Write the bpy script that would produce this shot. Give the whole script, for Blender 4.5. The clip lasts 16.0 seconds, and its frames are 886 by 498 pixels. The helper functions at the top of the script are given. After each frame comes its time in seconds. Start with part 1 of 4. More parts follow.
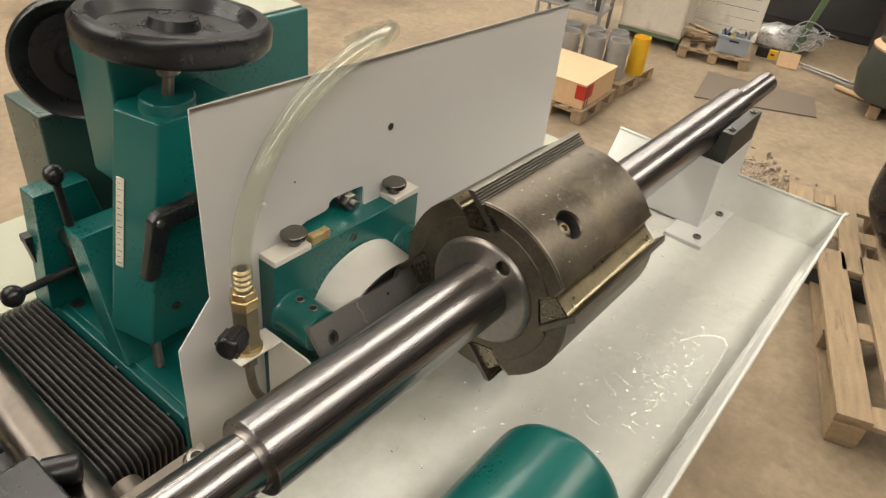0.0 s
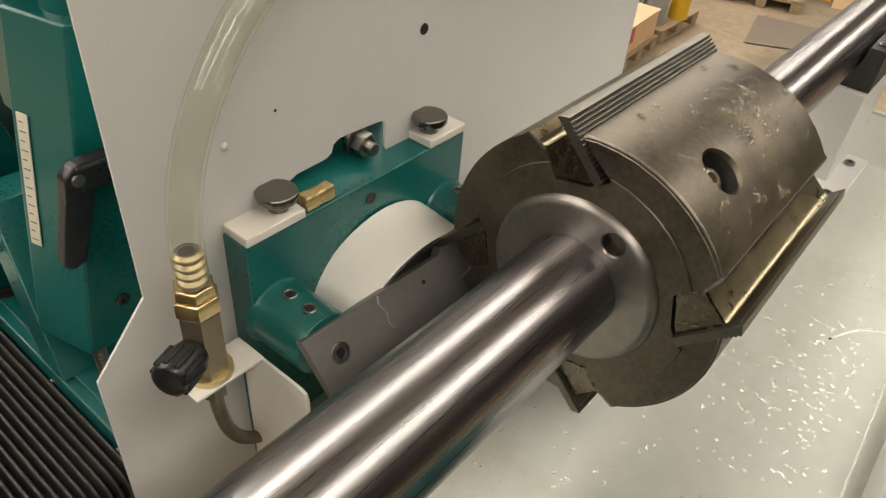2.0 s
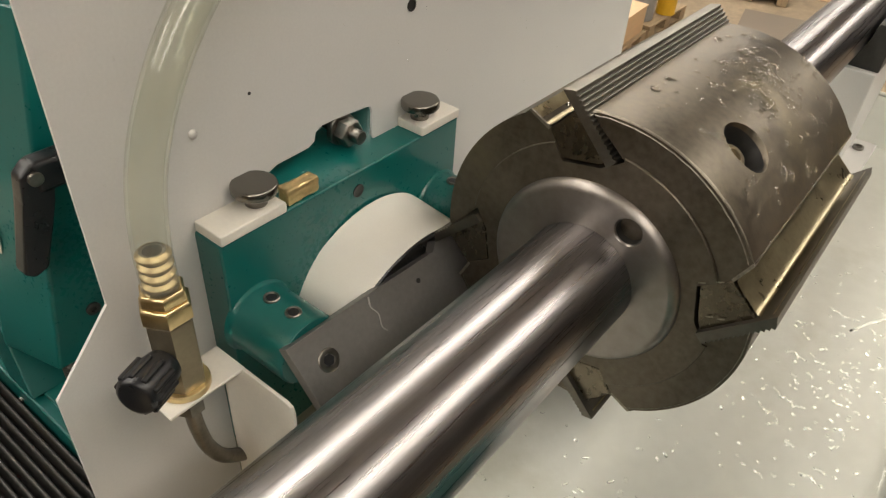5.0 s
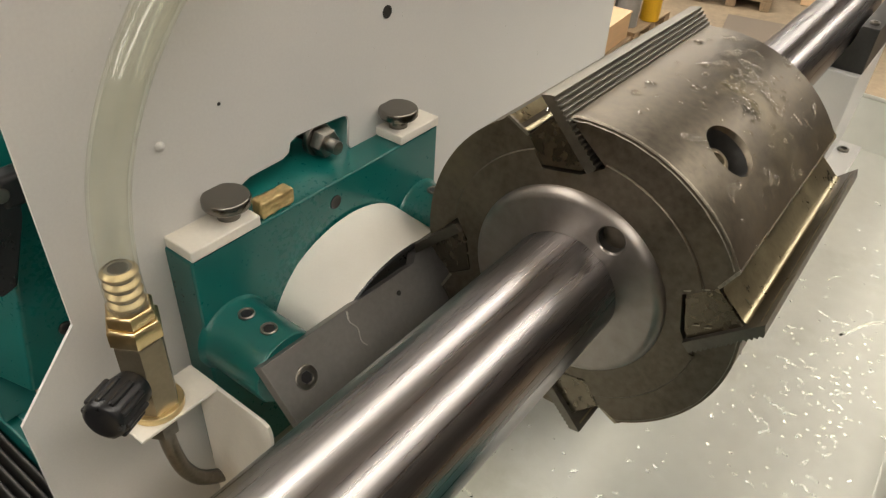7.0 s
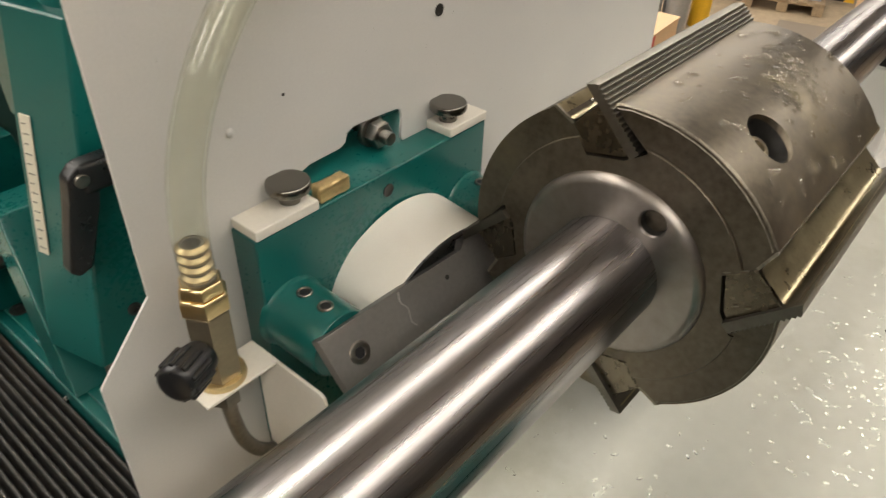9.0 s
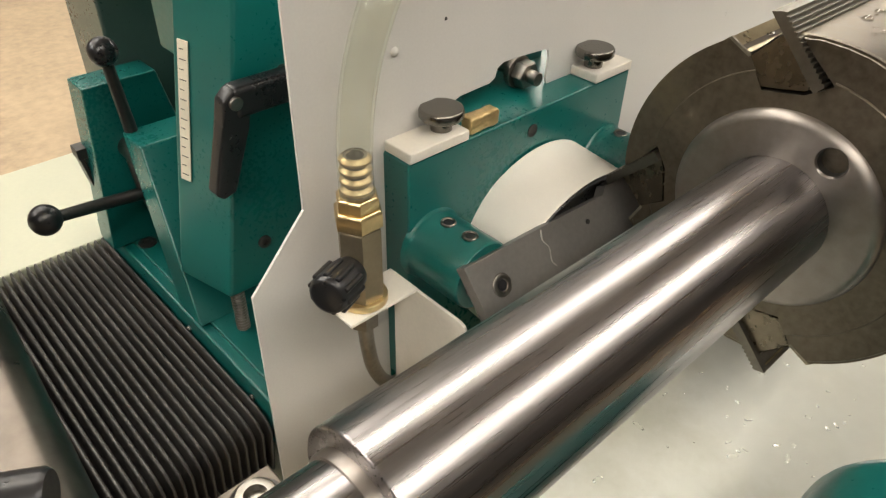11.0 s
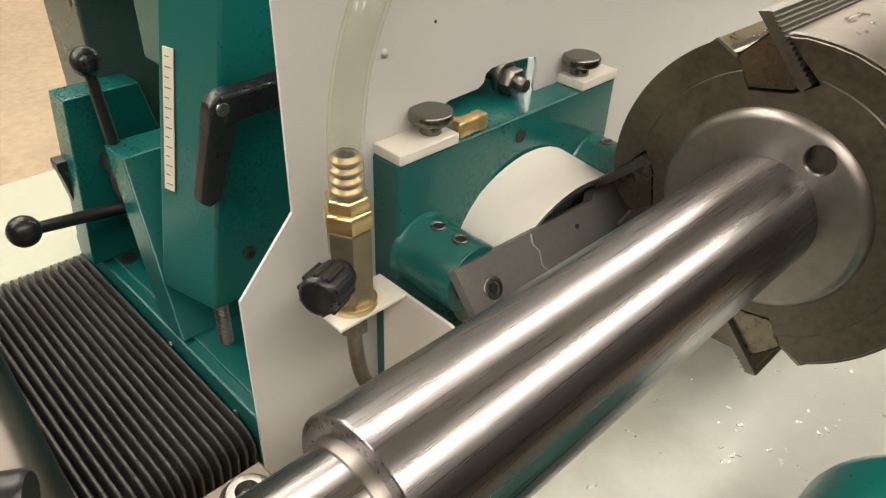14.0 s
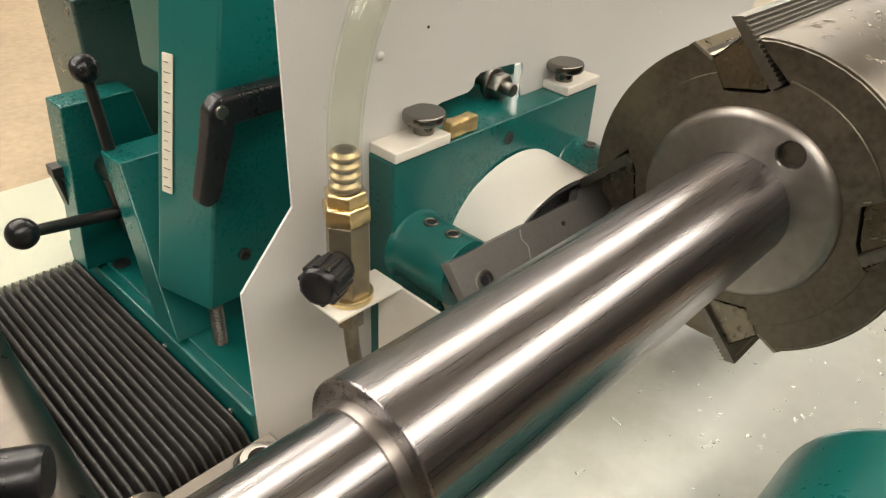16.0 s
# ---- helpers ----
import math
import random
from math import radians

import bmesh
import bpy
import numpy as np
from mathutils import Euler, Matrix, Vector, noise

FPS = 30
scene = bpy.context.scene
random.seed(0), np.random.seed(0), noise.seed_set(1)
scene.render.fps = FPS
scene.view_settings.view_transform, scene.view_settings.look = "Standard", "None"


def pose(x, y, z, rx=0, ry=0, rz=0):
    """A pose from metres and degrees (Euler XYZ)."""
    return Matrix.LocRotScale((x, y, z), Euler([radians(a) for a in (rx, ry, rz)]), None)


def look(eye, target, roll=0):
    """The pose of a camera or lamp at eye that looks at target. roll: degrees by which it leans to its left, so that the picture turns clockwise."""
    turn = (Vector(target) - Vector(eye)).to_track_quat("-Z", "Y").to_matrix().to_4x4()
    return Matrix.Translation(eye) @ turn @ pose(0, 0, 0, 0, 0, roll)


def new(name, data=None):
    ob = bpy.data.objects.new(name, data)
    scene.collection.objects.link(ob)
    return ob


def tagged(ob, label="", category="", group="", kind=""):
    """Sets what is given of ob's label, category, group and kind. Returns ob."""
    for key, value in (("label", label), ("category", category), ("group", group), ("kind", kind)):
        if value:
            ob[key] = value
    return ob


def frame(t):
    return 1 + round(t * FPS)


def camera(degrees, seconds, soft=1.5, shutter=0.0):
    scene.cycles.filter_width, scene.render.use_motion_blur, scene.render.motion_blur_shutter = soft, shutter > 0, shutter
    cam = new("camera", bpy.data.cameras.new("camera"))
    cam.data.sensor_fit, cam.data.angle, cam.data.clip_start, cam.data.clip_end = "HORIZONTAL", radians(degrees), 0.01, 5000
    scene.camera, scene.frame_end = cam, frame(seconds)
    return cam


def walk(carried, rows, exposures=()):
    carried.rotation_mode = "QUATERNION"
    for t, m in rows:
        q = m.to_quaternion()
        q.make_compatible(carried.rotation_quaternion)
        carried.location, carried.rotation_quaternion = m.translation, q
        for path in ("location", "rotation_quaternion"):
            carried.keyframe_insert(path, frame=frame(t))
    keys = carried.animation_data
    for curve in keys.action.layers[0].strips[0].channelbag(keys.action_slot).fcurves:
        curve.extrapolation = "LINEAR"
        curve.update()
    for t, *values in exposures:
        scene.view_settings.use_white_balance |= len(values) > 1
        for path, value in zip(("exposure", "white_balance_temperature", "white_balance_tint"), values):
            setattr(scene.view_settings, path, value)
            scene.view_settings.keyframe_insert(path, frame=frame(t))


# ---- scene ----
cam = camera(63.39, 16.0, soft=1.3, shutter=0.25)
PATH = [
    (0.0, look((-0.5883, -0.3360, 0.5201), (-0.2543, -0.1025, 0.2304), 6.986)),
    (0.5, look((-0.4839, -0.2624, 0.4360), (-0.1596, -0.0259, 0.1380), 6.347)),
    (1.0, look((-0.3981, -0.2038, 0.3665), (-0.0839, 0.0354, 0.0597), 5.561)),
    (1.5, look((-0.3958, -0.1954, 0.3522), (-0.0831, 0.0434, 0.0438), 5.349)),
    (2.0, look((-0.4057, -0.1665, 0.3413), (-0.0920, 0.0677, 0.0304), 5.228)),
    (2.5, look((-0.3997, -0.1564, 0.3246), (-0.0860, 0.0767, 0.0128), 4.621)),
    (3.0, look((-0.3853, -0.1482, 0.3175), (-0.0731, 0.0844, 0.0037), 4.491)),
    (5.5, look((-0.3773, -0.1430, 0.3037), (-0.0563, 0.0872, -0.0029), 4.058)),
    (6.0, look((-0.3734, -0.1416, 0.3026), (-0.0500, 0.0876, -0.0023), 3.932)),
    (6.5, look((-0.3695, -0.1416, 0.2985), (-0.0443, 0.0872, -0.0046), 3.900)),
    (7.0, look((-0.3655, -0.1433, 0.2981), (-0.0401, 0.0852, -0.0051), 3.710)),
    (7.5, look((-0.3661, -0.1451, 0.2956), (-0.0399, 0.0848, -0.0055), 3.395)),
    (8.0, look((-0.3645, -0.1498, 0.2928), (-0.0405, 0.0850, -0.0070), 2.934)),
    (8.5, look((-0.3631, -0.1516, 0.2904), (-0.0443, 0.0908, -0.0090), 2.385)),
    (9.0, look((-0.3916, -0.1588, 0.2995), (-0.0821, 0.0949, -0.0003), 1.819)),
    (9.5, look((-0.4264, -0.1407, 0.2737), (-0.1495, 0.1394, -0.0344), 1.345)),
    (12.0, look((-0.4462, -0.1333, 0.2543), (-0.1686, 0.1569, -0.0436), 1.523)),
    (12.5, look((-0.4463, -0.1307, 0.2504), (-0.1638, 0.1578, -0.0444), 1.802)),
    (13.0, look((-0.4490, -0.1303, 0.2468), (-0.1621, 0.1573, -0.0446), 2.012)),
    (13.5, look((-0.4503, -0.1322, 0.2428), (-0.1601, 0.1547, -0.0461), 2.167)),
    (14.0, look((-0.4546, -0.1358, 0.2406), (-0.1607, 0.1509, -0.0448), 2.404)),
    (14.5, look((-0.4776, -0.1553, 0.2474), (-0.1817, 0.1311, -0.0363), 2.441)),
    (15.0, look((-0.4788, -0.1550, 0.2467), (-0.1791, 0.1303, -0.0339), 2.668)),
    (15.5, look((-0.4793, -0.1523, 0.2425), (-0.1742, 0.1316, -0.0338), 3.003)),
    (16.0, look((-0.4795, -0.1498, 0.2388), (-0.1722, 0.1333, -0.0358), 3.055)),
]
walk(cam, PATH, [(0.0, -0.08), (3.0, -0.05), (9.0, 0.02), (9.5, 0.12), (12.0, 0.30), (16.0, 0.36)])

# ---- world and light ----
world = bpy.data.worlds.new("hall_dark")
scene.world = world
world.use_nodes = True
world.node_tree.nodes["Background"].inputs[0].default_value = (0.9, 0.85, 0.75, 1)
world.node_tree.nodes["Background"].inputs[1].default_value = 0.025


def area_lamp(name, x, y, z, sx, sy, watts, color=(1.0, 0.965, 0.915)):
    data = bpy.data.lights.new(name, "AREA")
    data.shape, data.size, data.size_y, data.energy, data.color = "RECTANGLE", sx, sy, watts, color
    ob = new(name, data)
    ob.matrix_world = pose(x, y, z)
    return ob


CEIL = 3.6          # underside of the hall's ceiling, over the shaft's height
FLOOR = -1.25
LAMPS = [(lx, ly) for ly in (-2.4, 2.4, 5.4) for lx in (-5.0, -0.2, 4.6, 9.4, 14.2)]
WATTS = {-2.4: 76, 2.4: 84, 5.4: 105}
for lx, ly in LAMPS:
    area_lamp("tube_light", lx, ly, CEIL - 0.14, 4.5, 1.3, WATTS[ly] * (1.5 if lx < -4 else 1.0))

# ---- materials ----


def mat(name, base, rough=0.5, metal=0.0, var=0.15, scale=8.0, bump=0.0, fine=120.0, spec=0.5, stretch=(1, 1, 1), coat=0.0, rvar=0.1, second=None, cover=0.55, aniso=0.0, mottled=False):
    """A procedural surface: colour varied at two scales, gloss varied, fine relief. second: a stain colour in patches."""
    m = bpy.data.materials.new(name)
    m.use_nodes = True
    nt = m.node_tree
    b = nt.nodes["Principled BSDF"]
    if metal > 0.5 and not mottled:
        rvar, bump = rvar * 0.3, 0.0
    co = nt.nodes.new("ShaderNodeTexCoord")
    mp = nt.nodes.new("ShaderNodeMapping")
    mp.inputs["Scale"].default_value = stretch
    nt.links.new(co.outputs["Object"], mp.inputs["Vector"])
    n1 = nt.nodes.new("ShaderNodeTexNoise")
    n1.inputs["Scale"].default_value, n1.inputs["Detail"].default_value = scale, 6
    n2 = nt.nodes.new("ShaderNodeTexNoise")
    n2.inputs["Scale"].default_value, n2.inputs["Detail"].default_value = fine, 4
    for n in (n1, n2):
        nt.links.new(mp.outputs[0], n.inputs["Vector"])
    add = nt.nodes.new("ShaderNodeMath")
    add.operation = "MULTIPLY_ADD"
    add.inputs[1].default_value = 0.45
    nt.links.new(n2.outputs[0], add.inputs[0])
    half = nt.nodes.new("ShaderNodeMath")
    half.operation = "MULTIPLY"
    half.inputs[1].default_value = 0.55
    nt.links.new(n1.outputs[0], half.inputs[0])
    nt.links.new(half.outputs[0], add.inputs[2])
    ramp = nt.nodes.new("ShaderNodeValToRGB")
    ramp.color_ramp.elements[0].position, ramp.color_ramp.elements[1].position = 0.3, 0.7
    ramp.color_ramp.elements[0].color = (*[c * (1 - var) for c in base], 1)
    ramp.color_ramp.elements[1].color = (*[min(1, c * (1 + var)) for c in base], 1)
    nt.links.new(add.outputs[0], ramp.inputs[0])
    colour = ramp.outputs[0]
    if second:
        n3 = nt.nodes.new("ShaderNodeTexNoise")
        n3.inputs["Scale"].default_value, n3.inputs["Detail"].default_value = scale * 0.6, 8
        n3.inputs["Roughness"].default_value = 0.7
        nt.links.new(mp.outputs[0], n3.inputs["Vector"])
        r3 = nt.nodes.new("ShaderNodeValToRGB")
        r3.color_ramp.elements[0].position, r3.color_ramp.elements[1].position = cover, cover + 0.14
        nt.links.new(n3.outputs[0], r3.inputs[0])
        mix = nt.nodes.new("ShaderNodeMix")
        mix.data_type = "RGBA"
        nt.links.new(r3.outputs[0], mix.inputs[0])
        nt.links.new(colour, mix.inputs[6])
        mix.inputs[7].default_value = (*second, 1)
        colour = mix.outputs[2]
    nt.links.new(colour, b.inputs["Base Color"])
    b.inputs["Metallic"].default_value = metal
    b.inputs["Specular IOR Level"].default_value = spec
    b.inputs["Coat Weight"].default_value = coat
    b.inputs["Coat Roughness"].default_value = 0.15
    rr = nt.nodes.new("ShaderNodeMapRange")
    rr.inputs[3].default_value, rr.inputs[4].default_value = max(0.02, rough - rvar), min(1, rough + rvar)
    nt.links.new(add.outputs[0], rr.inputs[0])
    rr.inputs[1].default_value, rr.inputs[2].default_value = 0.3, 0.7
    nt.links.new(rr.outputs[0], b.inputs["Roughness"])
    if aniso:
        b.inputs["Anisotropic"].default_value = aniso
        b.inputs["Anisotropic Rotation"].default_value = 0.25
        tg = nt.nodes.new("ShaderNodeTangent")
        tg.direction_type, tg.axis = "RADIAL", "X"
        nt.links.new(tg.outputs[0], b.inputs["Tangent"])
    if bump:
        bp = nt.nodes.new("ShaderNodeBump")
        bp.inputs["Strength"].default_value, bp.inputs["Distance"].default_value = min(1, bump), 0.001 * max(1, bump)
        nt.links.new(add.outputs[0], bp.inputs["Height"])
        nt.links.new(bp.outputs[0], b.inputs["Normal"])
    return m


def clear(name, tint, through_amount=0.75, rough=0.08, haze=(0.75, 0.74, 0.62), gloss=0.4):
    """Clear plastic or water: lets light pass with a little haze, and keeps its gloss."""
    m = bpy.data.materials.new(name)
    m.use_nodes = True
    nt = m.node_tree
    nt.nodes.remove(nt.nodes["Principled BSDF"])
    d = nt.nodes.new("ShaderNodeBsdfDiffuse")
    d.inputs[0].default_value = (*haze, 1)
    t = nt.nodes.new("ShaderNodeBsdfTransparent")
    t.inputs[0].default_value = (*tint, 1)
    mix = nt.nodes.new("ShaderNodeMixShader")
    mix.inputs[0].default_value = through_amount
    nt.links.new(d.outputs[0], mix.inputs[1])
    nt.links.new(t.outputs[0], mix.inputs[2])
    g = nt.nodes.new("ShaderNodeBsdfGlossy")
    g.inputs["Roughness"].default_value = rough
    lw = nt.nodes.new("ShaderNodeLayerWeight")
    lw.inputs[0].default_value = 0.5
    pw = nt.nodes.new("ShaderNodeMath")
    pw.operation = "POWER"
    pw.inputs[1].default_value = 4.0
    nt.links.new(lw.outputs["Facing"], pw.inputs[0])
    f = nt.nodes.new("ShaderNodeMath")
    f.operation = "MULTIPLY_ADD"
    f.inputs[1].default_value, f.inputs[2].default_value = gloss, 0.045
    nt.links.new(pw.outputs[0], f.inputs[0])
    top = nt.nodes.new("ShaderNodeMixShader")
    nt.links.new(f.outputs[0], top.inputs[0])
    nt.links.new(mix.outputs[0], top.inputs[1])
    nt.links.new(g.outputs[0], top.inputs[2])
    nt.links.new(top.outputs[0], nt.nodes["Material Output"].inputs[0])
    return m


def droplet(name):
    """Clear liquid that bends light."""
    m = bpy.data.materials.new(name)
    m.use_nodes = True
    b = m.node_tree.nodes["Principled BSDF"]
    b.inputs["Base Color"].default_value = (0.99, 0.99, 0.96, 1)
    b.inputs["Roughness"].default_value = 0.02
    b.inputs["IOR"].default_value = 1.36
    b.inputs["Transmission Weight"].default_value = 1.0
    return m


def glow(name, color, strength):
    m = bpy.data.materials.new(name)
    m.use_nodes = True
    b = m.node_tree.nodes["Principled BSDF"]
    b.inputs["Base Color"].default_value = (*color, 1)
    b.inputs["Emission Color"].default_value = (*color, 1)
    b.inputs["Emission Strength"].default_value = strength
    return m


M_TEAL = mat("teal_enamel", (0.003, 0.106, 0.094), 0.32, 0, 0.06, 5, 0.05, 260, coat=0.25)
M_WHITE = mat("grey_white_powder_coat", (0.62, 0.61, 0.588), 0.4, 0, 0.05, 5, 0.05, 500)
M_TRAY = mat("white_tray_paint", (0.62, 0.63, 0.575), 0.16, 0, 0.06, 5, 0.05, 60, second=(0.5, 0.505, 0.43), cover=0.52, coat=0.8)
M_CLAMP = mat("white_bar_paint", (0.74, 0.7, 0.62), 0.5, 0, 0.06, 30, 0.12, 300)
M_SHAFT = mat("ground_steel", (0.295, 0.280, 0.280), 0.29, 1, 0.12, 5, 0.0, 24, stretch=(0.03, 60, 60), rvar=0.16, aniso=0.35)
M_TURNED = mat("turned_steel", (0.315, 0.288, 0.265), 0.42, 1, 0.2, 14, 0.0, 120, rvar=0.08, aniso=0.4)
M_HEAD = mat("oiled_tool_steel", (0.162, 0.139, 0.107), 0.48, 1, 0.42, 13, 0.12, 190, rvar=0.14, second=(0.235, 0.2, 0.133), cover=0.54, mottled=True)
M_HEADEDGE = mat("worn_steel_edge", (0.30, 0.275, 0.225), 0.5, 1, 0.5, 160, 0.3, 500)
M_BLADE = mat("blade_steel", (0.165, 0.152, 0.128), 0.42, 1, 0.2, 40, 0.04, 260)
M_GIB = mat("wet_gib_steel", (0.165, 0.142, 0.105), 0.28, 1, 0.25, 14, 0.0, 160, rvar=0.2)
# lighter and golden: the wet gullet's reflected light is in the base colour
M_GULLET = mat("wet_golden_sheen_steel", (0.35, 0.302, 0.19), 0.33, 1, 0.22, 40, 0.1, 300, rvar=0.1, second=(0.24, 0.203, 0.128), cover=0.58, mottled=True)
M_BLOCK = mat("dull_machined_steel", (0.155, 0.136, 0.115), 0.5, 1, 0.15, 12, 0.0, 160, rvar=0.2)
M_DRIP = mat("dried_coolant", (0.36, 0.34, 0.31), 0.6, 0, 0.2, 60, 0.2, 300)
M_PLATE = mat("burnished_plate", (0.225, 0.212, 0.2), 0.42, 0.55, 0.12, 14, 0.05, 250, second=(0.26, 0.245, 0.23), cover=0.6)
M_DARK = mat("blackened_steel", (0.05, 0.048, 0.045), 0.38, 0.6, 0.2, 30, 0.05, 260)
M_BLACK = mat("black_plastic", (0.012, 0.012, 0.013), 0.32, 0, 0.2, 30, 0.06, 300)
M_BELLOW = mat("black_bellows_cloth", (0.055, 0.051, 0.047), 0.42, 0, 0.3, 26, 0.15, 300)
M_BRASS = mat("brass", (0.74, 0.58, 0.31), 0.3, 1, 0.12, 40, 0.0, 260)
M_RIB = mat("oily_brass", (0.5, 0.395, 0.22), 0.42, 1, 0.15, 60, 0.0, 260)
M_BRONZE = mat("dull_plated_brass", (0.29, 0.245, 0.17), 0.4, 0.85, 0.14, 30, 0.04, 260)
M_ZINC = mat("zinc_plated_steel", (0.24, 0.225, 0.2), 0.32, 1, 0.25, 40, 0.03, 260)
M_STONE = mat("white_grinding_stone", (0.82, 0.79, 0.72), 0.7, 0, 0.03, 12, 0.2, 700)
M_CREAM = mat("cream_machine_paint", (0.4, 0.41, 0.31), 0.45, 0, 0.06, 5, 0.06, 200)
M_SLAG = mat("rough_brass", (0.66, 0.5, 0.24), 0.3, 0.8, 0.25, 60, 0.6, 300)
M_RULE = mat("rule_plate", (0.66, 0.62, 0.5), 0.5, 0, 0.05, 30, 0.1, 200)
M_HOSE = clear("clear_hose", (0.955, 0.96, 0.92), 0.89, 0.06, (0.77, 0.765, 0.69), 0.5)
M_BORE = clear("clear_hose_bore", (0.975, 0.98, 0.95), 0.945, 0.12, (0.77, 0.765, 0.69), 0.3)
M_WATER = droplet("clear_coolant")
M_FLOOR = mat("dusty_concrete", (0.3, 0.23, 0.15), 0.75, 0, 0.32, 1.1, 1.0, 26, second=(0.165, 0.125, 0.078), cover=0.5)
# unseen walls, dark so that the shaft reflects dark bands
M_WALL = mat("unseen_dark_wall", (0.07, 0.063, 0.056), 0.85, 0, 0.15, 1.2, 0.5, 20)
M_CEIL = mat("pale_ceiling", (0.34, 0.32, 0.29), 0.85, 0, 0.12, 1.0, 0.3, 20)
M_KNOB = mat("dark_grey_knob_steel", (0.2, 0.187, 0.165), 0.25, 1, 0.04, 12, 0.0, 200, rvar=0.03)
M_WOOD = mat("pallet_wood", (0.34, 0.248, 0.15), 0.78, 0, 0.3, 5, 0.9, 60, stretch=(1, 8, 8), second=(0.17, 0.12, 0.075), cover=0.57)
M_PLY = mat("new_plywood", (0.62, 0.42, 0.24), 0.65, 0, 0.1, 4, 0.3, 50, stretch=(1, 6, 6))
M_RED = mat("red_paint", (0.5, 0.03, 0.02), 0.5, 0, 0.15, 8, 0.3, 60)
M_STEELGREY = mat("grey_drum_paint", (0.3, 0.29, 0.27), 0.5, 0, 0.15, 8, 0.3, 60)
M_YELLOW = mat("yellow_paint", (0.72, 0.42, 0.02), 0.45, 0, 0.12, 8, 0.3, 60)
M_CRATE = mat("grey_blue_plastic", (0.3, 0.33, 0.37), 0.5, 0, 0.1, 10, 0.3, 60)
M_OLDWHITE = mat("old_white_enamel", (0.62, 0.58, 0.5), 0.5, 0, 0.1, 3, 0.3, 40, second=(0.45, 0.38, 0.3), cover=0.6)
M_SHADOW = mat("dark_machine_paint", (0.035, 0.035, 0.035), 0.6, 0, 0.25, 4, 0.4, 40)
M_OLIVE = mat("dark_olive_paint", (0.05, 0.055, 0.045), 0.5, 0, 0.25, 5, 0.4, 40)
M_RUBBLE = mat("broken_concrete", (0.34, 0.27, 0.2), 0.85, 0, 0.25, 7, 1.0, 70)
M_MAT = mat("grey_floor_sheet", (0.17, 0.135, 0.1), 0.75, 0, 0.12, 2, 0.4, 40)
M_WIRE = mat("grey_cable", (0.36, 0.37, 0.38), 0.45, 0, 0.2, 10, 0.1, 60)
M_RAG = mat("white_blue_rag", (0.5, 0.52, 0.58), 0.85, 0, 0.3, 30, 0.8, 90)
M_BLOB = clear("cloudy_coolant", (0.85, 0.84, 0.7), 0.55, 0.04, (0.5, 0.47, 0.34), 0.4)
M_TUBE = glow("lit_tube", (1.0, 0.9, 0.74), 14.0)

# ---- shapes ----
TAU = 2 * math.pi


def fresh():
    return bmesh.new()


def flat_faces(bm):
    """Loop normals weighed by area, so that large faces stay flat and only their bevels turn."""
    bm.normal_update()
    area = {f: f.calc_area() for f in bm.faces}
    out = []
    for f in bm.faces:
        for lp in f.loops:
            n = Vector((0, 0, 0))
            for g in lp.vert.link_faces:
                if f.normal.dot(g.normal) > 0.66:
                    n += g.normal * area[g]
            out.append(n.normalized() if n.length > 1e-12 else f.normal.copy())
    return out


def part(name, bm, material, parent=None, label="", smooth=30, kind="", matrix=None):
    """Links a bmesh as one mesh object, under a thing or a part."""
    bmesh.ops.recalc_face_normals(bm, faces=bm.faces)
    if matrix is not None:
        bmesh.ops.transform(bm, matrix=matrix, verts=bm.verts)
    if smooth:
        lim = radians(smooth)
        for f in bm.faces:
            f.smooth = True
        for e in bm.edges:
            e.smooth = not (len(e.link_faces) == 2 and e.calc_face_angle(0) > lim)
    me = bpy.data.meshes.new(name)
    bm.to_mesh(me)
    if smooth == 30 and len(bm.faces) < 1500:
        me.normals_split_custom_set(flat_faces(bm))
    bm.free()
    me.materials.append(material)
    ob = new(name, me)
    if parent is not None:
        ob.parent = parent
    return tagged(ob, label=label, kind=kind)


def thing(name, label, category, x=0.0, y=0.0, z=0.0, group="", kind=""):
    return tagged(at(new(name), x, y, z), label, category, group, kind)


def at(ob, x, y, z):
    ob.location = (x, y, z)
    return ob


def solid(name, bm, material, label, category, group="", kind="", smooth=30):
    return tagged(part(name, bm, material, None, "", smooth), label, category, group, kind)


def box(bm, x0, x1, y0, y1, z0, z1, bevel=0.0, seg=2, m=None):
    r = bmesh.ops.create_cube(bm, size=1.0)
    vs = r["verts"]
    t = Matrix.Translation(((x0 + x1) / 2, (y0 + y1) / 2, (z0 + z1) / 2)) @ Matrix.Diagonal((abs(x1 - x0), abs(y1 - y0), abs(z1 - z0), 1))
    bmesh.ops.transform(bm, matrix=(m @ t) if m is not None else t, verts=vs)
    if bevel:
        es = list({e for v in vs for e in v.link_edges})
        bmesh.ops.bevel(bm, geom=es, offset=bevel, segments=seg, affect="EDGES", profile=0.5)
    return bm


def frame_to(axis):
    return Vector(axis).normalized().to_track_quat("Z", "Y").to_matrix().to_4x4()


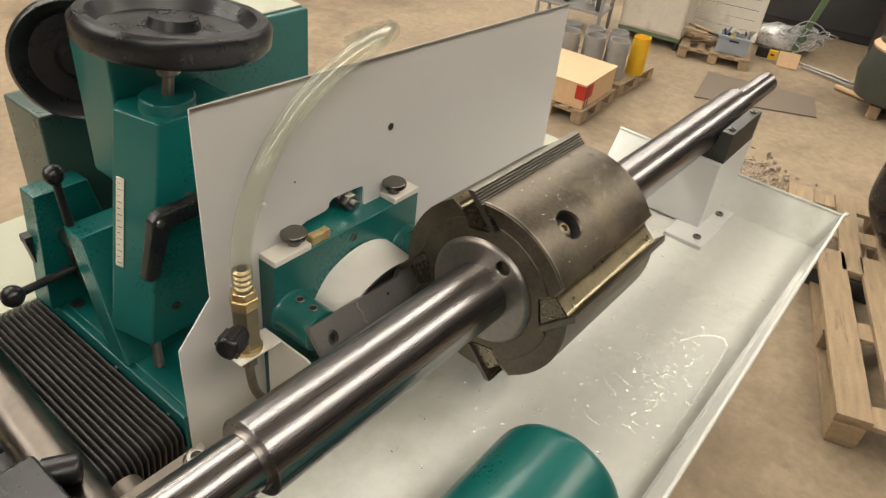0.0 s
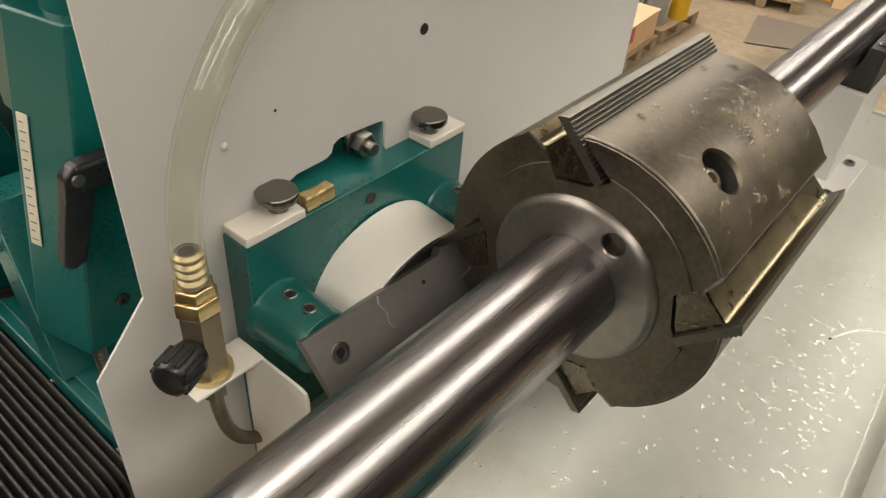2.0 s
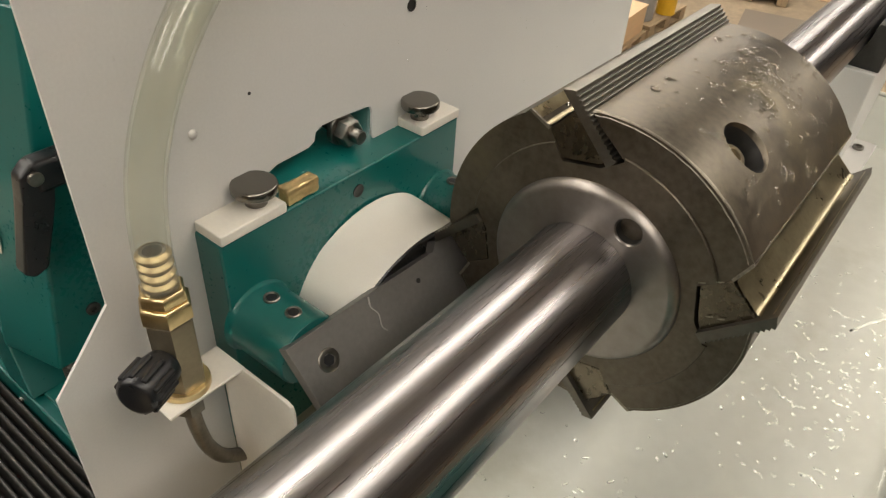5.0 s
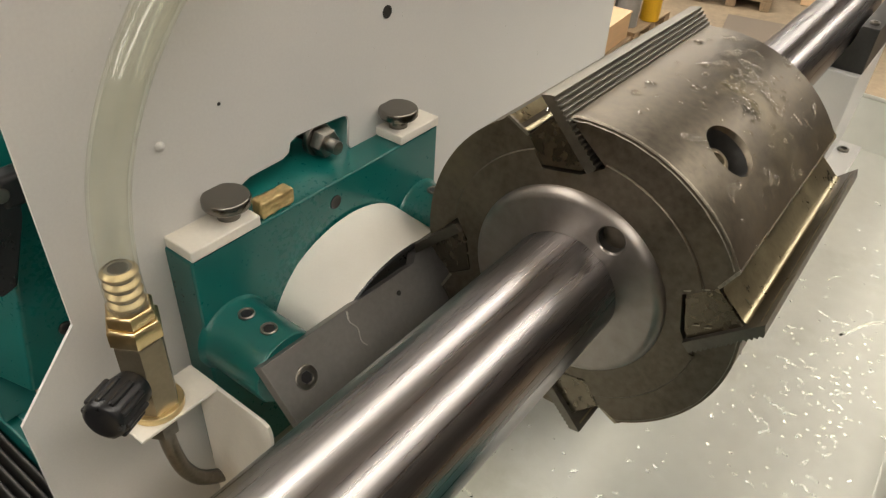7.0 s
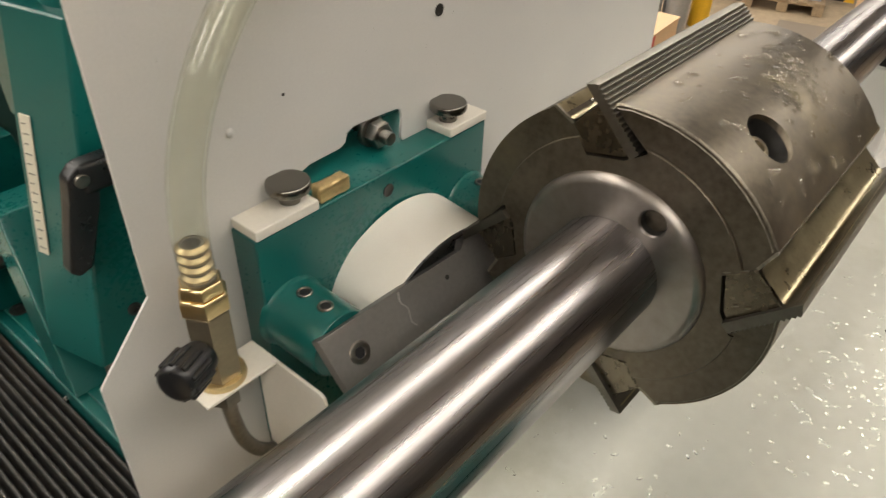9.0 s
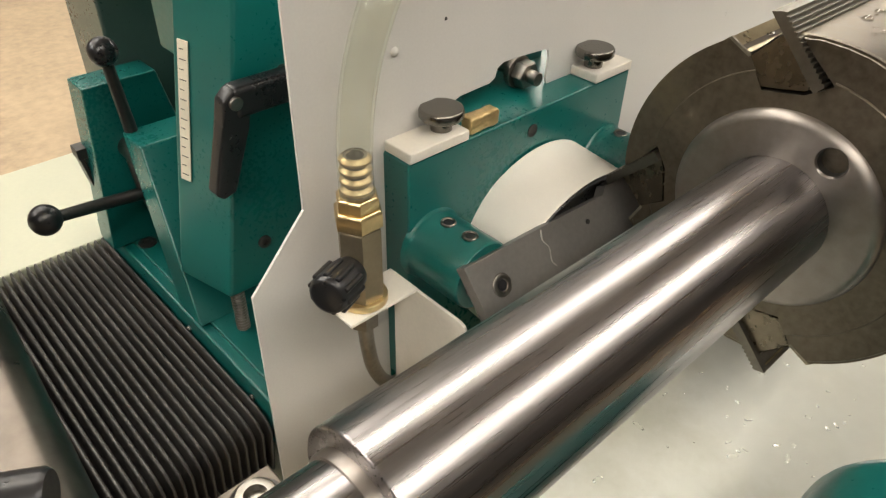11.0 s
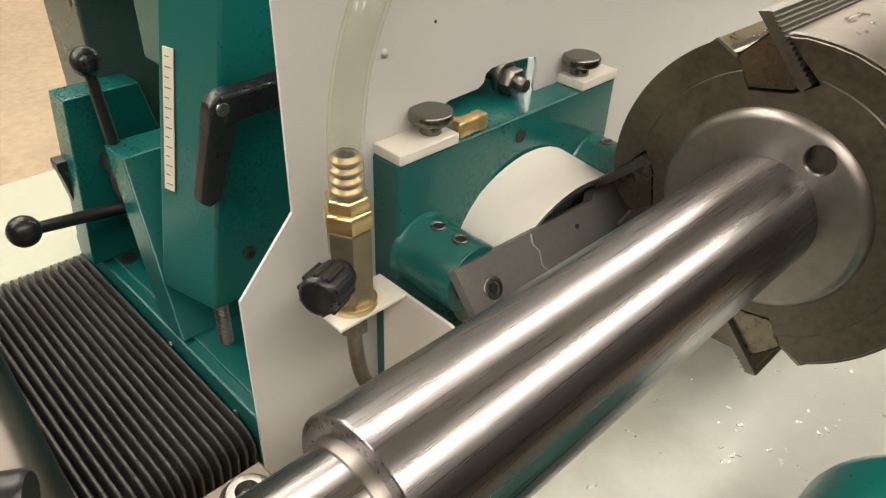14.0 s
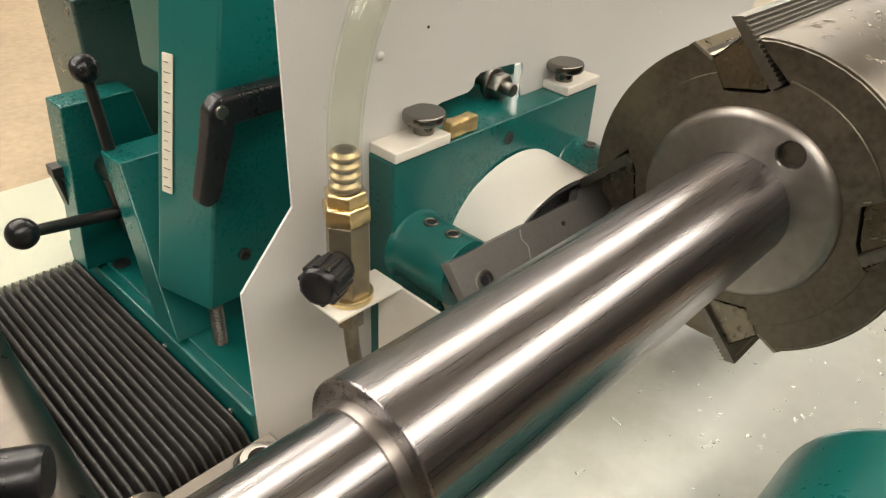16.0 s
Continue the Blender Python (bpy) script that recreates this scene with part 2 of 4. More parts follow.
def lathe(bm, profile, origin=(0, 0, 0), axis=(0, 0, 1), n=48, close=True):
    """Turns a profile of (radius, height) round an axis."""
    m = Matrix.Translation(origin) @ frame_to(axis)
    rings = []
    for r, h in profile:
        if r < 1e-6:
            rings.append([bm.verts.new(m @ Vector((0, 0, h)))])
        else:
            rings.append([bm.verts.new(m @ Vector((r * math.cos(TAU * i / n), r * math.sin(TAU * i / n), h))) for i in range(n)])
    for a, b in zip(rings, rings[1:]):
        for i in range(n):
            j = (i + 1) % n
            if len(a) == 1 and len(b) == 1:
                continue
            if len(a) == 1:
                bm.faces.new((a[0], b[i], b[j]))
            elif len(b) == 1:
                bm.faces.new((a[i], b[0], a[j]))
            else:
                bm.faces.new((a[i], b[i], b[j], a[j]))
    if close:
        for ring in (rings[0], rings[-1]):
            if len(ring) > 1:
                bm.faces.new(ring)
    return bm


def prism(bm, pts, h0, h1, axis="x", bevel=0.0):
    """Pulls a flat outline along an axis. pts: x: (y, z); y: (x, z); z: (x, y)."""
    def put(p, h):
        return {"x": (h, p[0], p[1]), "y": (p[0], h, p[1]), "z": (p[0], p[1], h)}[axis]
    a = [bm.verts.new(put(p, h0)) for p in pts]
    b = [bm.verts.new(put(p, h1)) for p in pts]
    n = len(pts)
    fs = [bm.faces.new(a), bm.faces.new(b[::-1])]
    for i in range(n):
        fs.append(bm.faces.new((a[i], a[(i + 1) % n], b[(i + 1) % n], b[i])))
    if bevel:
        es = list({e for f in fs for e in f.edges})
        bmesh.ops.bevel(bm, geom=es, offset=bevel, segments=2, affect="EDGES", profile=0.5)
    return bm


def smooth_path(pts, steps=10):
    """A curve through the points."""
    out = []
    p = [Vector(q) for q in pts]
    p = [2 * p[0] - p[1]] + p + [2 * p[-1] - p[-2]]
    for i in range(1, len(p) - 2):
        for k in range(steps):
            t = k / steps
            a, b, c, d = p[i - 1], p[i], p[i + 1], p[i + 2]
            out.append(0.5 * ((2 * b) + (c - a) * t + (2 * a - 5 * b + 4 * c - d) * t * t + (3 * b - a - 3 * c + d) * t ** 3))
    out.append(p[-2])
    return out


def tube(bm, pts, r, n=16, steps=10, caps=True, wobble=0.0):
    path = smooth_path(pts, steps)
    prev = None
    side = None
    first = None
    for i, p in enumerate(path):
        d = (path[min(i + 1, len(path) - 1)] - path[max(i - 1, 0)]).normalized()
        if side is None:
            side = d.orthogonal().normalized()
        side = (side - d * side.dot(d)).normalized()
        up = d.cross(side)
        rr = r[min(i, len(r) - 1)] if isinstance(r, (list, tuple)) else r
        ring = [bm.verts.new(p + rr * (side * math.cos(TAU * k / n) + up * math.sin(TAU * k / n))) for k in range(n)]
        if prev:
            for k in range(n):
                bm.faces.new((prev[k], prev[(k + 1) % n], ring[(k + 1) % n], ring[k]))
        else:
            first = ring
        prev = ring
    if caps:
        bm.faces.new(first[::-1])
        bm.faces.new(prev)
    return bm


def cyl(bm, a, b, r, n=32, ch=0.0, r2=None):
    """A round bar from a to b with chamfered ends."""
    a, b = Vector(a), Vector(b)
    h = (b - a).length
    r2 = r if r2 is None else r2
    prof = [(r, 0), (r2, h)] if not ch else [(r - ch, 0), (r, ch), (r2, h - ch), (r2 - ch, h)]
    return lathe(bm, prof, a, b - a, n)


def hexbar(bm, a, b, r, ch=0.0012):
    return cyl(bm, a, b, r, 6, ch)


def ball(bm, c, r, seg=24):
    res = bmesh.ops.create_uvsphere(bm, u_segments=seg, v_segments=seg // 2, radius=r)
    bmesh.ops.translate(bm, verts=res["verts"], vec=c)
    return bm


def socket_screw(parent, name, c, axis, r, h, material=None, label=""):
    """A socket-head screw with its hexagonal hole."""
    a = Vector(axis).normalized()
    bm = fresh()
    lathe(bm, [(r, 0), (r, h * 0.85), (r * 0.9, h), (r * 0.56, h), (r * 0.5, h * 0.4), (0, h * 0.4)], c, a, 24)
    return part(name, bm, material or M_DARK, parent, label)


def carve(ob, cutters):
    """Cuts the cutters' shapes out of a mesh and takes the cutters away."""
    for c in cutters:
        md = ob.modifiers.new("cut", "BOOLEAN")
        md.operation, md.object, md.solver = "DIFFERENCE", c, "EXACT"
    bpy.context.view_layer.update()
    me = bpy.data.meshes.new_from_object(ob.evaluated_get(bpy.context.evaluated_depsgraph_get()))
    ob.modifiers.clear()
    ob.data = me
    for c in cutters:
        bpy.data.objects.remove(c)
    lim = radians(25)
    bm = bmesh.new()
    bm.from_mesh(me)
    for f in bm.faces:
        f.smooth = True
    for e in bm.edges:
        e.smooth = not (len(e.link_faces) == 2 and e.calc_face_angle(0) > lim)
    bm.to_mesh(me)
    bm.free()
    return ob

# ---- the hall ----
rng = random.Random(4)
floor_bm = fresh()
gx, gy = 60, 60
grid = [[floor_bm.verts.new((-14 + 32 * i / gx, -13 + 26 * j / gy, FLOOR + 0.004 * noise.noise((i * 0.7, j * 0.7, 2.0)))) for j in range(gy + 1)] for i in range(gx + 1)]
for i in range(gx):
    for j in range(gy):
        floor_bm.faces.new((grid[i][j], grid[i + 1][j], grid[i + 1][j + 1], grid[i][j + 1]))
solid("floor", floor_bm, M_FLOOR, "dusty brown worn concrete workshop floor", "floor", kind="structure", smooth=60)
# walls out of view, added to close the hall and darken reflections
for nm, dims in (("wall_north", (-14.3, 18.3, 13, 13.3)), ("wall_south", (-14.3, 18.3, -13.3, -13)), ("wall_east", (18, 18.3, -13, 13)), ("wall_west", (-14.3, -14, -13, 13))):
    solid(nm, box(fresh(), *dims, FLOOR, CEIL), M_WALL, "unseen hall wall, added and kept dark for the steel's reflections", "wall", kind="structure", smooth=0)
solid("ceiling", box(fresh(), -14.3, 18.3, -13.3, 13.3, CEIL, CEIL + 0.2), M_CEIL, "plain workshop hall ceiling with strip lights", "ceiling", kind="structure", smooth=0)
for lx, ly in LAMPS:
    lamp = thing("ceiling_light", "white fluorescent strip light hung under the ceiling", "lamp", lx, ly, CEIL, "hall strip lights")
    part("housing", box(fresh(), -2.28, 2.28, -0.67, 0.67, -0.07, -0.002, 0.01), M_OLDWHITE, lamp)
    for dy in (-0.54, -0.27, 0.0, 0.27, 0.54):
        part("tube", cyl(fresh(), (-2.22, dy, -0.095), (2.22, dy, -0.095), 0.013, 16), M_TUBE, lamp, "lit fluorescent tube")

# ---- cutter head on its shaft ----
AX = pose(0, 0, 0, 0, 1.0, 0.12)     # the shaft's line, one degree off level
XE = -0.355                          # near end of the thick shaft
shaft = thing("steel_shaft", "bright ground round steel shaft lying in two supports", "shaft")
part("main_bar", lathe(fresh(), [(0.027, 0), (0.0370, 0), (0.0381, 0.0008), (0.0384, 0.002), (0.0384, 0.349)], (XE, 0, 0), (1, 0, 0), 96), M_SHAFT, shaft, matrix=AX)
part("undercut_ring", lathe(fresh(), [(0.0270, -0.006), (0.0290, -0.0055), (0.0296, -0.003), (0.0296, 0.001)], (XE, 0, 0), (1, 0, 0), 72), M_TURNED, shaft, "turned relief ring", matrix=AX)
part("near_journal", lathe(fresh(), [(0.0, 0), (0.0262, 0.0), (0.0277, 0.0015), (0.0277, 0.186)], (XE - 0.185, 0, 0), (1, 0, 0), 72), M_SHAFT, shaft, matrix=AX)
part("far_bar", lathe(fresh(), [(0.036, 0), (0.036, 0.622), (0.0345, 0.626), (0.024, 0.626)], (0.2, 0, 0), (1, 0, 0), 72), M_SHAFT, shaft, matrix=AX)
part("far_journal", lathe(fresh(), [(0.0235, 0), (0.0235, 0.2), (0.0215, 0.203), (0.0, 0.203)], (0.824, 0, 0), (1, 0, 0), 64), M_SHAFT, shaft, matrix=AX)

XF, XB, RB = -0.019, 0.2, 0.1131
head = thing("cutter_head", "dark oily steel cutter head with four clamped blades, wet", "cutter head")


def turn4(p, k):
    y, z = p
    for _ in range(k):
        y, z = -z, y
    return (y, z)


outline = []
for k in range(4):
    a0, a1 = math.atan2(0.111, 0.019), math.atan2(0.099, 0.058) + math.pi / 2
    seat = [(0.0575, 0.0985), (0.0425, 0.0915), (0.0295, 0.0732), (0.004, 0.0788), (-0.010, 0.0885)]
    for p in seat:
        outline.append(turn4(p, k))
    for i in range(25):
        a = a0 + (a1 - a0) * i / 24
        outline.append(turn4((RB * math.cos(a), RB * math.sin(a)), k))
bm = prism(fresh(), outline, XF, XB, "x")
rim = [e for e in bm.edges if all(abs(v.co.x - XF) < 1e-6 or abs(v.co.x - XB) < 1e-6 for v in e.verts) and abs(e.verts[0].co.x - e.verts[1].co.x) < 1e-6
       and all(math.hypot(v.co.y, v.co.z) > 0.112 for v in e.verts)]
bmesh.ops.bevel(bm, geom=rim, offset=0.0014, segments=1, affect="EDGES")
body = part("body", bm, M_HEAD, head, matrix=AX, smooth=25)
step = part("end_step", lathe(fresh(), [(0.0680, XF + 0.0004), (0.0680, XF - 0.0016), (0.0912, XF - 0.0016), (0.0918, XF - 0.0010), (0.0918, XF + 0.0004), (0.0680, XF + 0.0004)], (0, 0, 0), (1, 0, 0), 120, False), M_HEAD, head, "low turned step on the end face", matrix=AX, smooth=31)
carve(step, [part("cutter", prism(fresh(), [turn4(p, k) for p in seat + [(-0.010, 0.13), (0.0575, 0.13)]], XF - 0.01, XF + 0.01, "x"), M_HEAD, matrix=AX) for k in range(4)])
collar = part("collar", lathe(fresh(), [(0.0386, -0.0262), (0.0618, -0.0262)] + [(0.0618 + 0.0068 * math.sin(radians(a)), -0.0194 - 0.0068 * math.cos(radians(a))) for a in range(6, 91, 12)] + [(0.0686, -0.004), (0.0386, -0.004), (0.0386, -0.0262)], (0, 0, 0), (1, 0, 0), 120, False), M_TURNED, head, "turned steel collar round the shaft", matrix=AX, smooth=31)
part("far_collar", lathe(fresh(), [(0.0686, XB - 0.001), (0.0686, XB + 0.006), (0.066, XB + 0.008), (0.036, XB + 0.008)], (0, 0, 0), (1, 0, 0), 96, False), M_TURNED, head, matrix=AX)
NB = Vector((-0.68, 0.733))
for k in range(4):
    # gib block that wedges the blade
    g = [(0.0425, 0.0912), (0.0308, 0.0747), (0.0056, 0.0804), (-0.0005, 0.0840), (0.0258, 0.1105), (0.0330, 0.1022)]
    part("gib", prism(fresh(), [turn4(p, k) for p in g], XF - 0.0006, XB + 0.001, "x", 0.0006), M_GIB, head, "dark steel wedge beside the blade", matrix=AX)
    # wet hollow of the gullet beside the wedge, its golden reflection painted as colour
    hollow = [(p.x, p.y) for p in smooth_path([(0.0573, 0.0988, 0), (0.0500, 0.0950, 0), (0.0442, 0.0929, 0), (0.0400, 0.0956, 0), (0.0332, 0.1036, 0), (0.0276, 0.1104, 0), (0.0290, 0.1142, 0), (0.0340, 0.1182, 0)], 2)]
    bm = fresh()
    rows = [[bm.verts.new((x, *turn4(p, k))) for p in hollow] for x in (XF + 0.0006, XB * 0.35, XB * 0.7, XB)]
    for u, v in zip(rows, rows[1:]):
        for i in range(len(hollow) - 1):
            bm.faces.new((u[i], u[i + 1], v[i + 1], v[i]))
    part("gullet", bm, M_GULLET, head, "oil-wet hollow beside the blade, golden sheen put into its colour", matrix=AX, smooth=80)
    q0, q1 = Vector((0.0578, 0.0990)), Vector((0.0425, 0.0915))
    bm = prism(fresh(), [turn4(p, k) for p in (q0, q1, q1 + Vector((0.0010, -0.0016)), q0 + Vector((0.0012, -0.0016)))], XF - 0.0004, XF + 0.0015, "x")
    part("seat_edge", bm, M_HEADEDGE, head, "bright worn corner of the blade seat", matrix=AX)
    # blade with a ribbed back
    d = Vector((0.733, 0.68))
    p0, p1 = Vector((-0.0022, 0.0835)) - NB * 0.0012, Vector((0.0335, 0.1185)) - NB * 0.0012
    back = []
    for i in range(31):
        s = i / 30
        q = p1.lerp(p0, s) + NB * (0.0082 if i % 2 else 0.0066)
        back.append((q.x, q.y))
    ring = [(p0.x, p0.y), (p1.x + 0.002, p1.y + 0.0032)] + back
    part("blade", prism(fresh(), [turn4(p, k) for p in ring], XF - 0.005, XB + 0.006, "x"), M_BLADE, head, "ribbed steel cutter blade", matrix=AX, smooth=20)
# bright worn edge of the end face
for k in range(3):
    bm = fresh()
    rows = []
    for i in range(25):
        a = a0 + 0.01 + (a1 - a0 - 0.02) * i / 24 + k * math.pi / 2
        j1, j2 = 0.0009 * noise.noise((i * 1.7, k, 0)), 0.0012 * noise.noise((i * 1.3, k, 9))
        rows.append([bm.verts.new((x, r * math.cos(a), r * math.sin(a))) for x, r in ((XF - 0.0003, RB - 0.0021 + j1), (XF + 0.0005, RB - 0.0004), (XF + 0.0026 + j2, RB + 0.0003))])
    for u, v in zip(rows, rows[1:]):
        for m in range(2):
            bm.faces.new((u[m], u[m + 1], v[m + 1], v[m]))
    part("worn_edge", bm, M_HEADEDGE, head, "bright worn chamfer", matrix=AX, smooth=80)
# countersunk clamp screws on the outside, and a face screw in the collar
wells, face_wells = [], []
for k in range(4):
    ang = radians(122.5) + k * math.pi / 2
    n = Vector((0, math.cos(ang), math.sin(ang)))
    c = n * RB + Vector((0.042, 0, 0))
    wells.append(part("cutter", lathe(fresh(), [(0.0195, 0.006), (0.0195, 0.0005), (0.0175, -0.003), (0.0150, -0.016), (0.0, -0.016)], c, n, 40), M_GIB, matrix=AX))
    # added sleeve: its dark colour stands for the shade down the well
    part("well_shade_sleeve", lathe(fresh(), [(0.0171, -0.0036), (0.0148, -0.0155), (0.0088, -0.0157)], c, n, 36, False), M_DARK, head, "added dark sleeve for the shade inside the well", matrix=AX)
    part("clamp_screw", lathe(fresh(), [(0.0090, -0.0162), (0.0090, -0.011), (0.0076, -0.0095), (0.0046, -0.0095), (0.0038, -0.013), (0, -0.013)], c, n, 20), M_BRONZE, head, "oily clamp screw deep in its well", matrix=AX)
for ang in (2.06,):
    c = Vector((-0.0262, 0.0545 * math.cos(ang), 0.0545 * math.sin(ang)))
    face_wells.append(part("cutter", lathe(fresh(), [(0.0098, 0.006), (0.0098, 0.0), (0.0090, -0.0012), (0.0084, -0.015), (0.0, -0.015)], c, (-1, 0, 0), 36), M_GIB, matrix=AX))
    # same added sleeve, painting the small well's depth dark
    part("well_shade_sleeve", lathe(fresh(), [(0.0088, -0.0016), (0.0082, -0.0146), (0.0074, -0.0148)], c, (-1, 0, 0), 32, False), M_DARK, head, "added dark sleeve for the shade inside the well", matrix=AX)
    part("face_screw", lathe(fresh(), [(0.0076, -0.0155), (0.0076, -0.0105), (0.0066, -0.0095), (0.0036, -0.0095), (0.0030, -0.0125), (0, -0.0125)], c, (-1, 0, 0), 20), M_BRONZE, head, "face screw sunk in the collar", matrix=AX)
carve(body, wells)
carve(collar, face_wells)

for y, z in ((-0.0755, 0.0335), (-0.0850, 0.0395), (-0.0865, 0.0130), (-0.0930, 0.0150)):
    part("engraved_dash", box(fresh(), XF - 0.0022, XF - 0.0017, -0.0022, 0.0022, -0.0003, 0.0003, m=pose(0, y, z, -28, 0, 0)), M_HEADEDGE, head, "bright engraved dash", matrix=AX)

# drops of coolant on the head
bm = fresh()
for i in range(200):
    ang = radians(rng.uniform(88, 150))
    x = rng.uniform(0.0, 0.195)
    if rng.random() < 0.5:
        x, ang = rng.gauss(0.12, 0.03), radians(rng.gauss(112, 8))
    x = min(max(x, 0.0), 0.195)
    if math.hypot(x - 0.042, RB * (ang - radians(122.5))) < 0.021:
        continue
    r = rng.choice((0.0008, 0.0012, 0.0018, 0.0026, 0.0034))
    res = bmesh.ops.create_icosphere(bm, subdivisions=2, radius=1)
    for v in res["verts"]:
        v.co *= 1 + 0.3 * noise.noise(v.co * 1.3 + Vector((i, 0, 0)))
    m = AX @ Matrix.Translation((x, RB * math.cos(ang), RB * math.sin(ang))) @ Matrix.Rotation(ang - math.pi / 2, 4, "X") @ Matrix.Rotation(rng.uniform(0, 6), 4, "Z") @ Matrix.Diagonal((r * rng.uniform(0.8, 1.8), r, r * 0.6, 1))
    bmesh.ops.transform(bm, matrix=m, verts=res["verts"])
for i in range(60):
    t = rng.random()
    p = Vector((0.030, 0.112)).lerp(Vector((0.052, 0.098)), t)
    res = bmesh.ops.create_icosphere(bm, subdivisions=1, radius=1)
    r = rng.choice((0.0008, 0.0012, 0.002))
    m = AX @ Matrix.Translation((rng.uniform(0, 0.19), p.x, p.y - 0.004)) @ Matrix.Diagonal((r * 2.2, r * 1.2, r * 0.5, 1))
    bmesh.ops.transform(bm, matrix=m, verts=res["verts"])
solid("coolant_drops", bm, M_WATER, "clear coolant drops on the cutter head", "drops", kind="stuff", smooth=180).visible_shadow = False

# ---- coolant tray and the shaft's supports ----
TZ = -0.185
tray = thing("coolant_tray", "white painted sheet-metal coolant tray, wet inside", "tray")
def sheet(name, quad, t, parent, material, label="", lip=None):
    """A flat four-cornered sheet of thickness t."""
    bm = fresh()
    q = [Vector(p) for p in quad]
    n = (q[1] - q[0]).cross(q[2] - q[0]).normalized() * t
    a = [bm.verts.new(p) for p in q]
    b = [bm.verts.new(p - n) for p in q]
    bm.faces.new(a)
    bm.faces.new(b[::-1])
    for i in range(4):
        bm.faces.new((a[i], b[i], b[(i + 1) % 4], a[(i + 1) % 4]))
    return part(name, bm, material, parent, label, 0)
RIM = -0.124
sheet("tray_floor", [(-0.36, -0.252, TZ - 0.002), (0.738, -0.248, TZ + 0.002), (0.738, 0.2, TZ + 0.002), (-0.36, 0.10, TZ - 0.002)], 0.003, tray, M_TRAY)
sheet("far_wall", [(0.735, -0.246, TZ + 0.001), (0.782, -0.262, RIM), (0.784, 0.2, RIM), (0.735, 0.196, TZ + 0.001)], 0.003, tray, M_TRAY)
sheet("front_wall", [(-0.36, -0.249, TZ - 0.002), (-0.38, -0.280, RIM), (0.778, -0.263, RIM), (0.73, -0.245, TZ + 0.003)], 0.003, tray, M_TRAY)
sheet("near_wall", [(-0.36, 0.10, TZ - 0.003), (-0.366, 0.10, TZ + 0.02), (-0.366, -0.25, TZ + 0.02), (-0.36, -0.246, TZ - 0.003)], 0.003, tray, M_TRAY)
part("rim_lip", tube(fresh(), [(0.784, 0.2, RIM), (0.783, -0.1, RIM), (0.782, -0.253, RIM), (0.774, -0.2625, RIM), (0.5, -0.2665, RIM), (0.1, -0.2725, RIM), (-0.38, -0.2805, RIM)], 0.0032, 8, 6), M_TRAY, tray, "rolled rim")
bm = tube(fresh(), [(0.30, -0.165, TZ + 0.002), (0.345, -0.19, TZ + 0.002), (0.35, -0.222, TZ + 0.002), (0.25, -0.230, TZ + 0.001), (0.05, -0.234, TZ - 0.001), (-0.2, -0.238, TZ - 0.002)], 0.0013, 8)
solid("water_edge", bm, M_WATER, "thin bead of coolant along the tray floor", "coolant", smooth=180).visible_shadow = False
bm = fresh()
for i in range(340):
    x, y = rng.uniform(-0.15, 0.6), rng.uniform(-0.225, 0.03)
    if rng.random() < 0.55:
        x, y = rng.gauss(0.22, 0.1), rng.gauss(-0.165, 0.035)
    x, y = min(max(x, -0.2), 0.64), min(max(y, -0.228), 0.2)
    r = rng.choice((0.0006, 0.0008, 0.0011, 0.0015, 0.0020))
    res = bmesh.ops.create_icosphere(bm, subdivisions=2, radius=1)
    zf = TZ - 0.001 + 0.003 * (x + 0.27) / 0.93
    m = Matrix.Translation((x, y, zf + 0.0003)) @ Matrix.Rotation(rng.uniform(0, 6), 4, "Z") @ Matrix.Diagonal((r * rng.uniform(1, 3), r, r * 0.6, 1))
    bmesh.ops.transform(bm, matrix=m, verts=res["verts"])
solid("tray_drops", bm, M_WATER, "clear coolant drops and chips on the tray floor", "drops", kind="stuff", smooth=180).visible_shadow = False

sup = thing("far_shaft_support", "white upright with a dark steel cradle under the shaft", "support")
part("upright", prism(fresh(), [(-0.062, TZ + 0.006), (0.06, TZ + 0.006), (0.06, -0.045), (-0.062, -0.045)], 0.62, 0.79, "x", 0.002), M_WHITE, sup, "white painted upright")
part("base_plate", box(fresh(), 0.56, 0.73, -0.092, -0.02, TZ + 0.001, TZ + 0.009, 0.0015), M_WHITE, sup, "white base flange")
for bx in (0.586, 0.698):
    socket_screw(sup, "base_bolt", (bx, -0.073, TZ + 0.0092), (0, 0, 1), 0.0075, 0.004, M_ZINC)
part("cradle", prism(fresh(), [(-0.062, -0.045), (0.05, -0.045), (0.05, -0.03), (0.036, -0.03), (0.02, -0.05 + 0.008), (-0.02, -0.042), (-0.038, -0.014), (-0.041, 0.012), (-0.062, 0.012)], 0.63, 0.78, "x", 0.001), M_DARK, sup, "dark steel cradle")
for bx in (0.65, 0.76):
    for by in (-0.0515,):
        socket_screw(sup, "cradle_bolt", (bx, by, 0.0122), (0, 0, 1), 0.006, 0.003, M_ZINC)

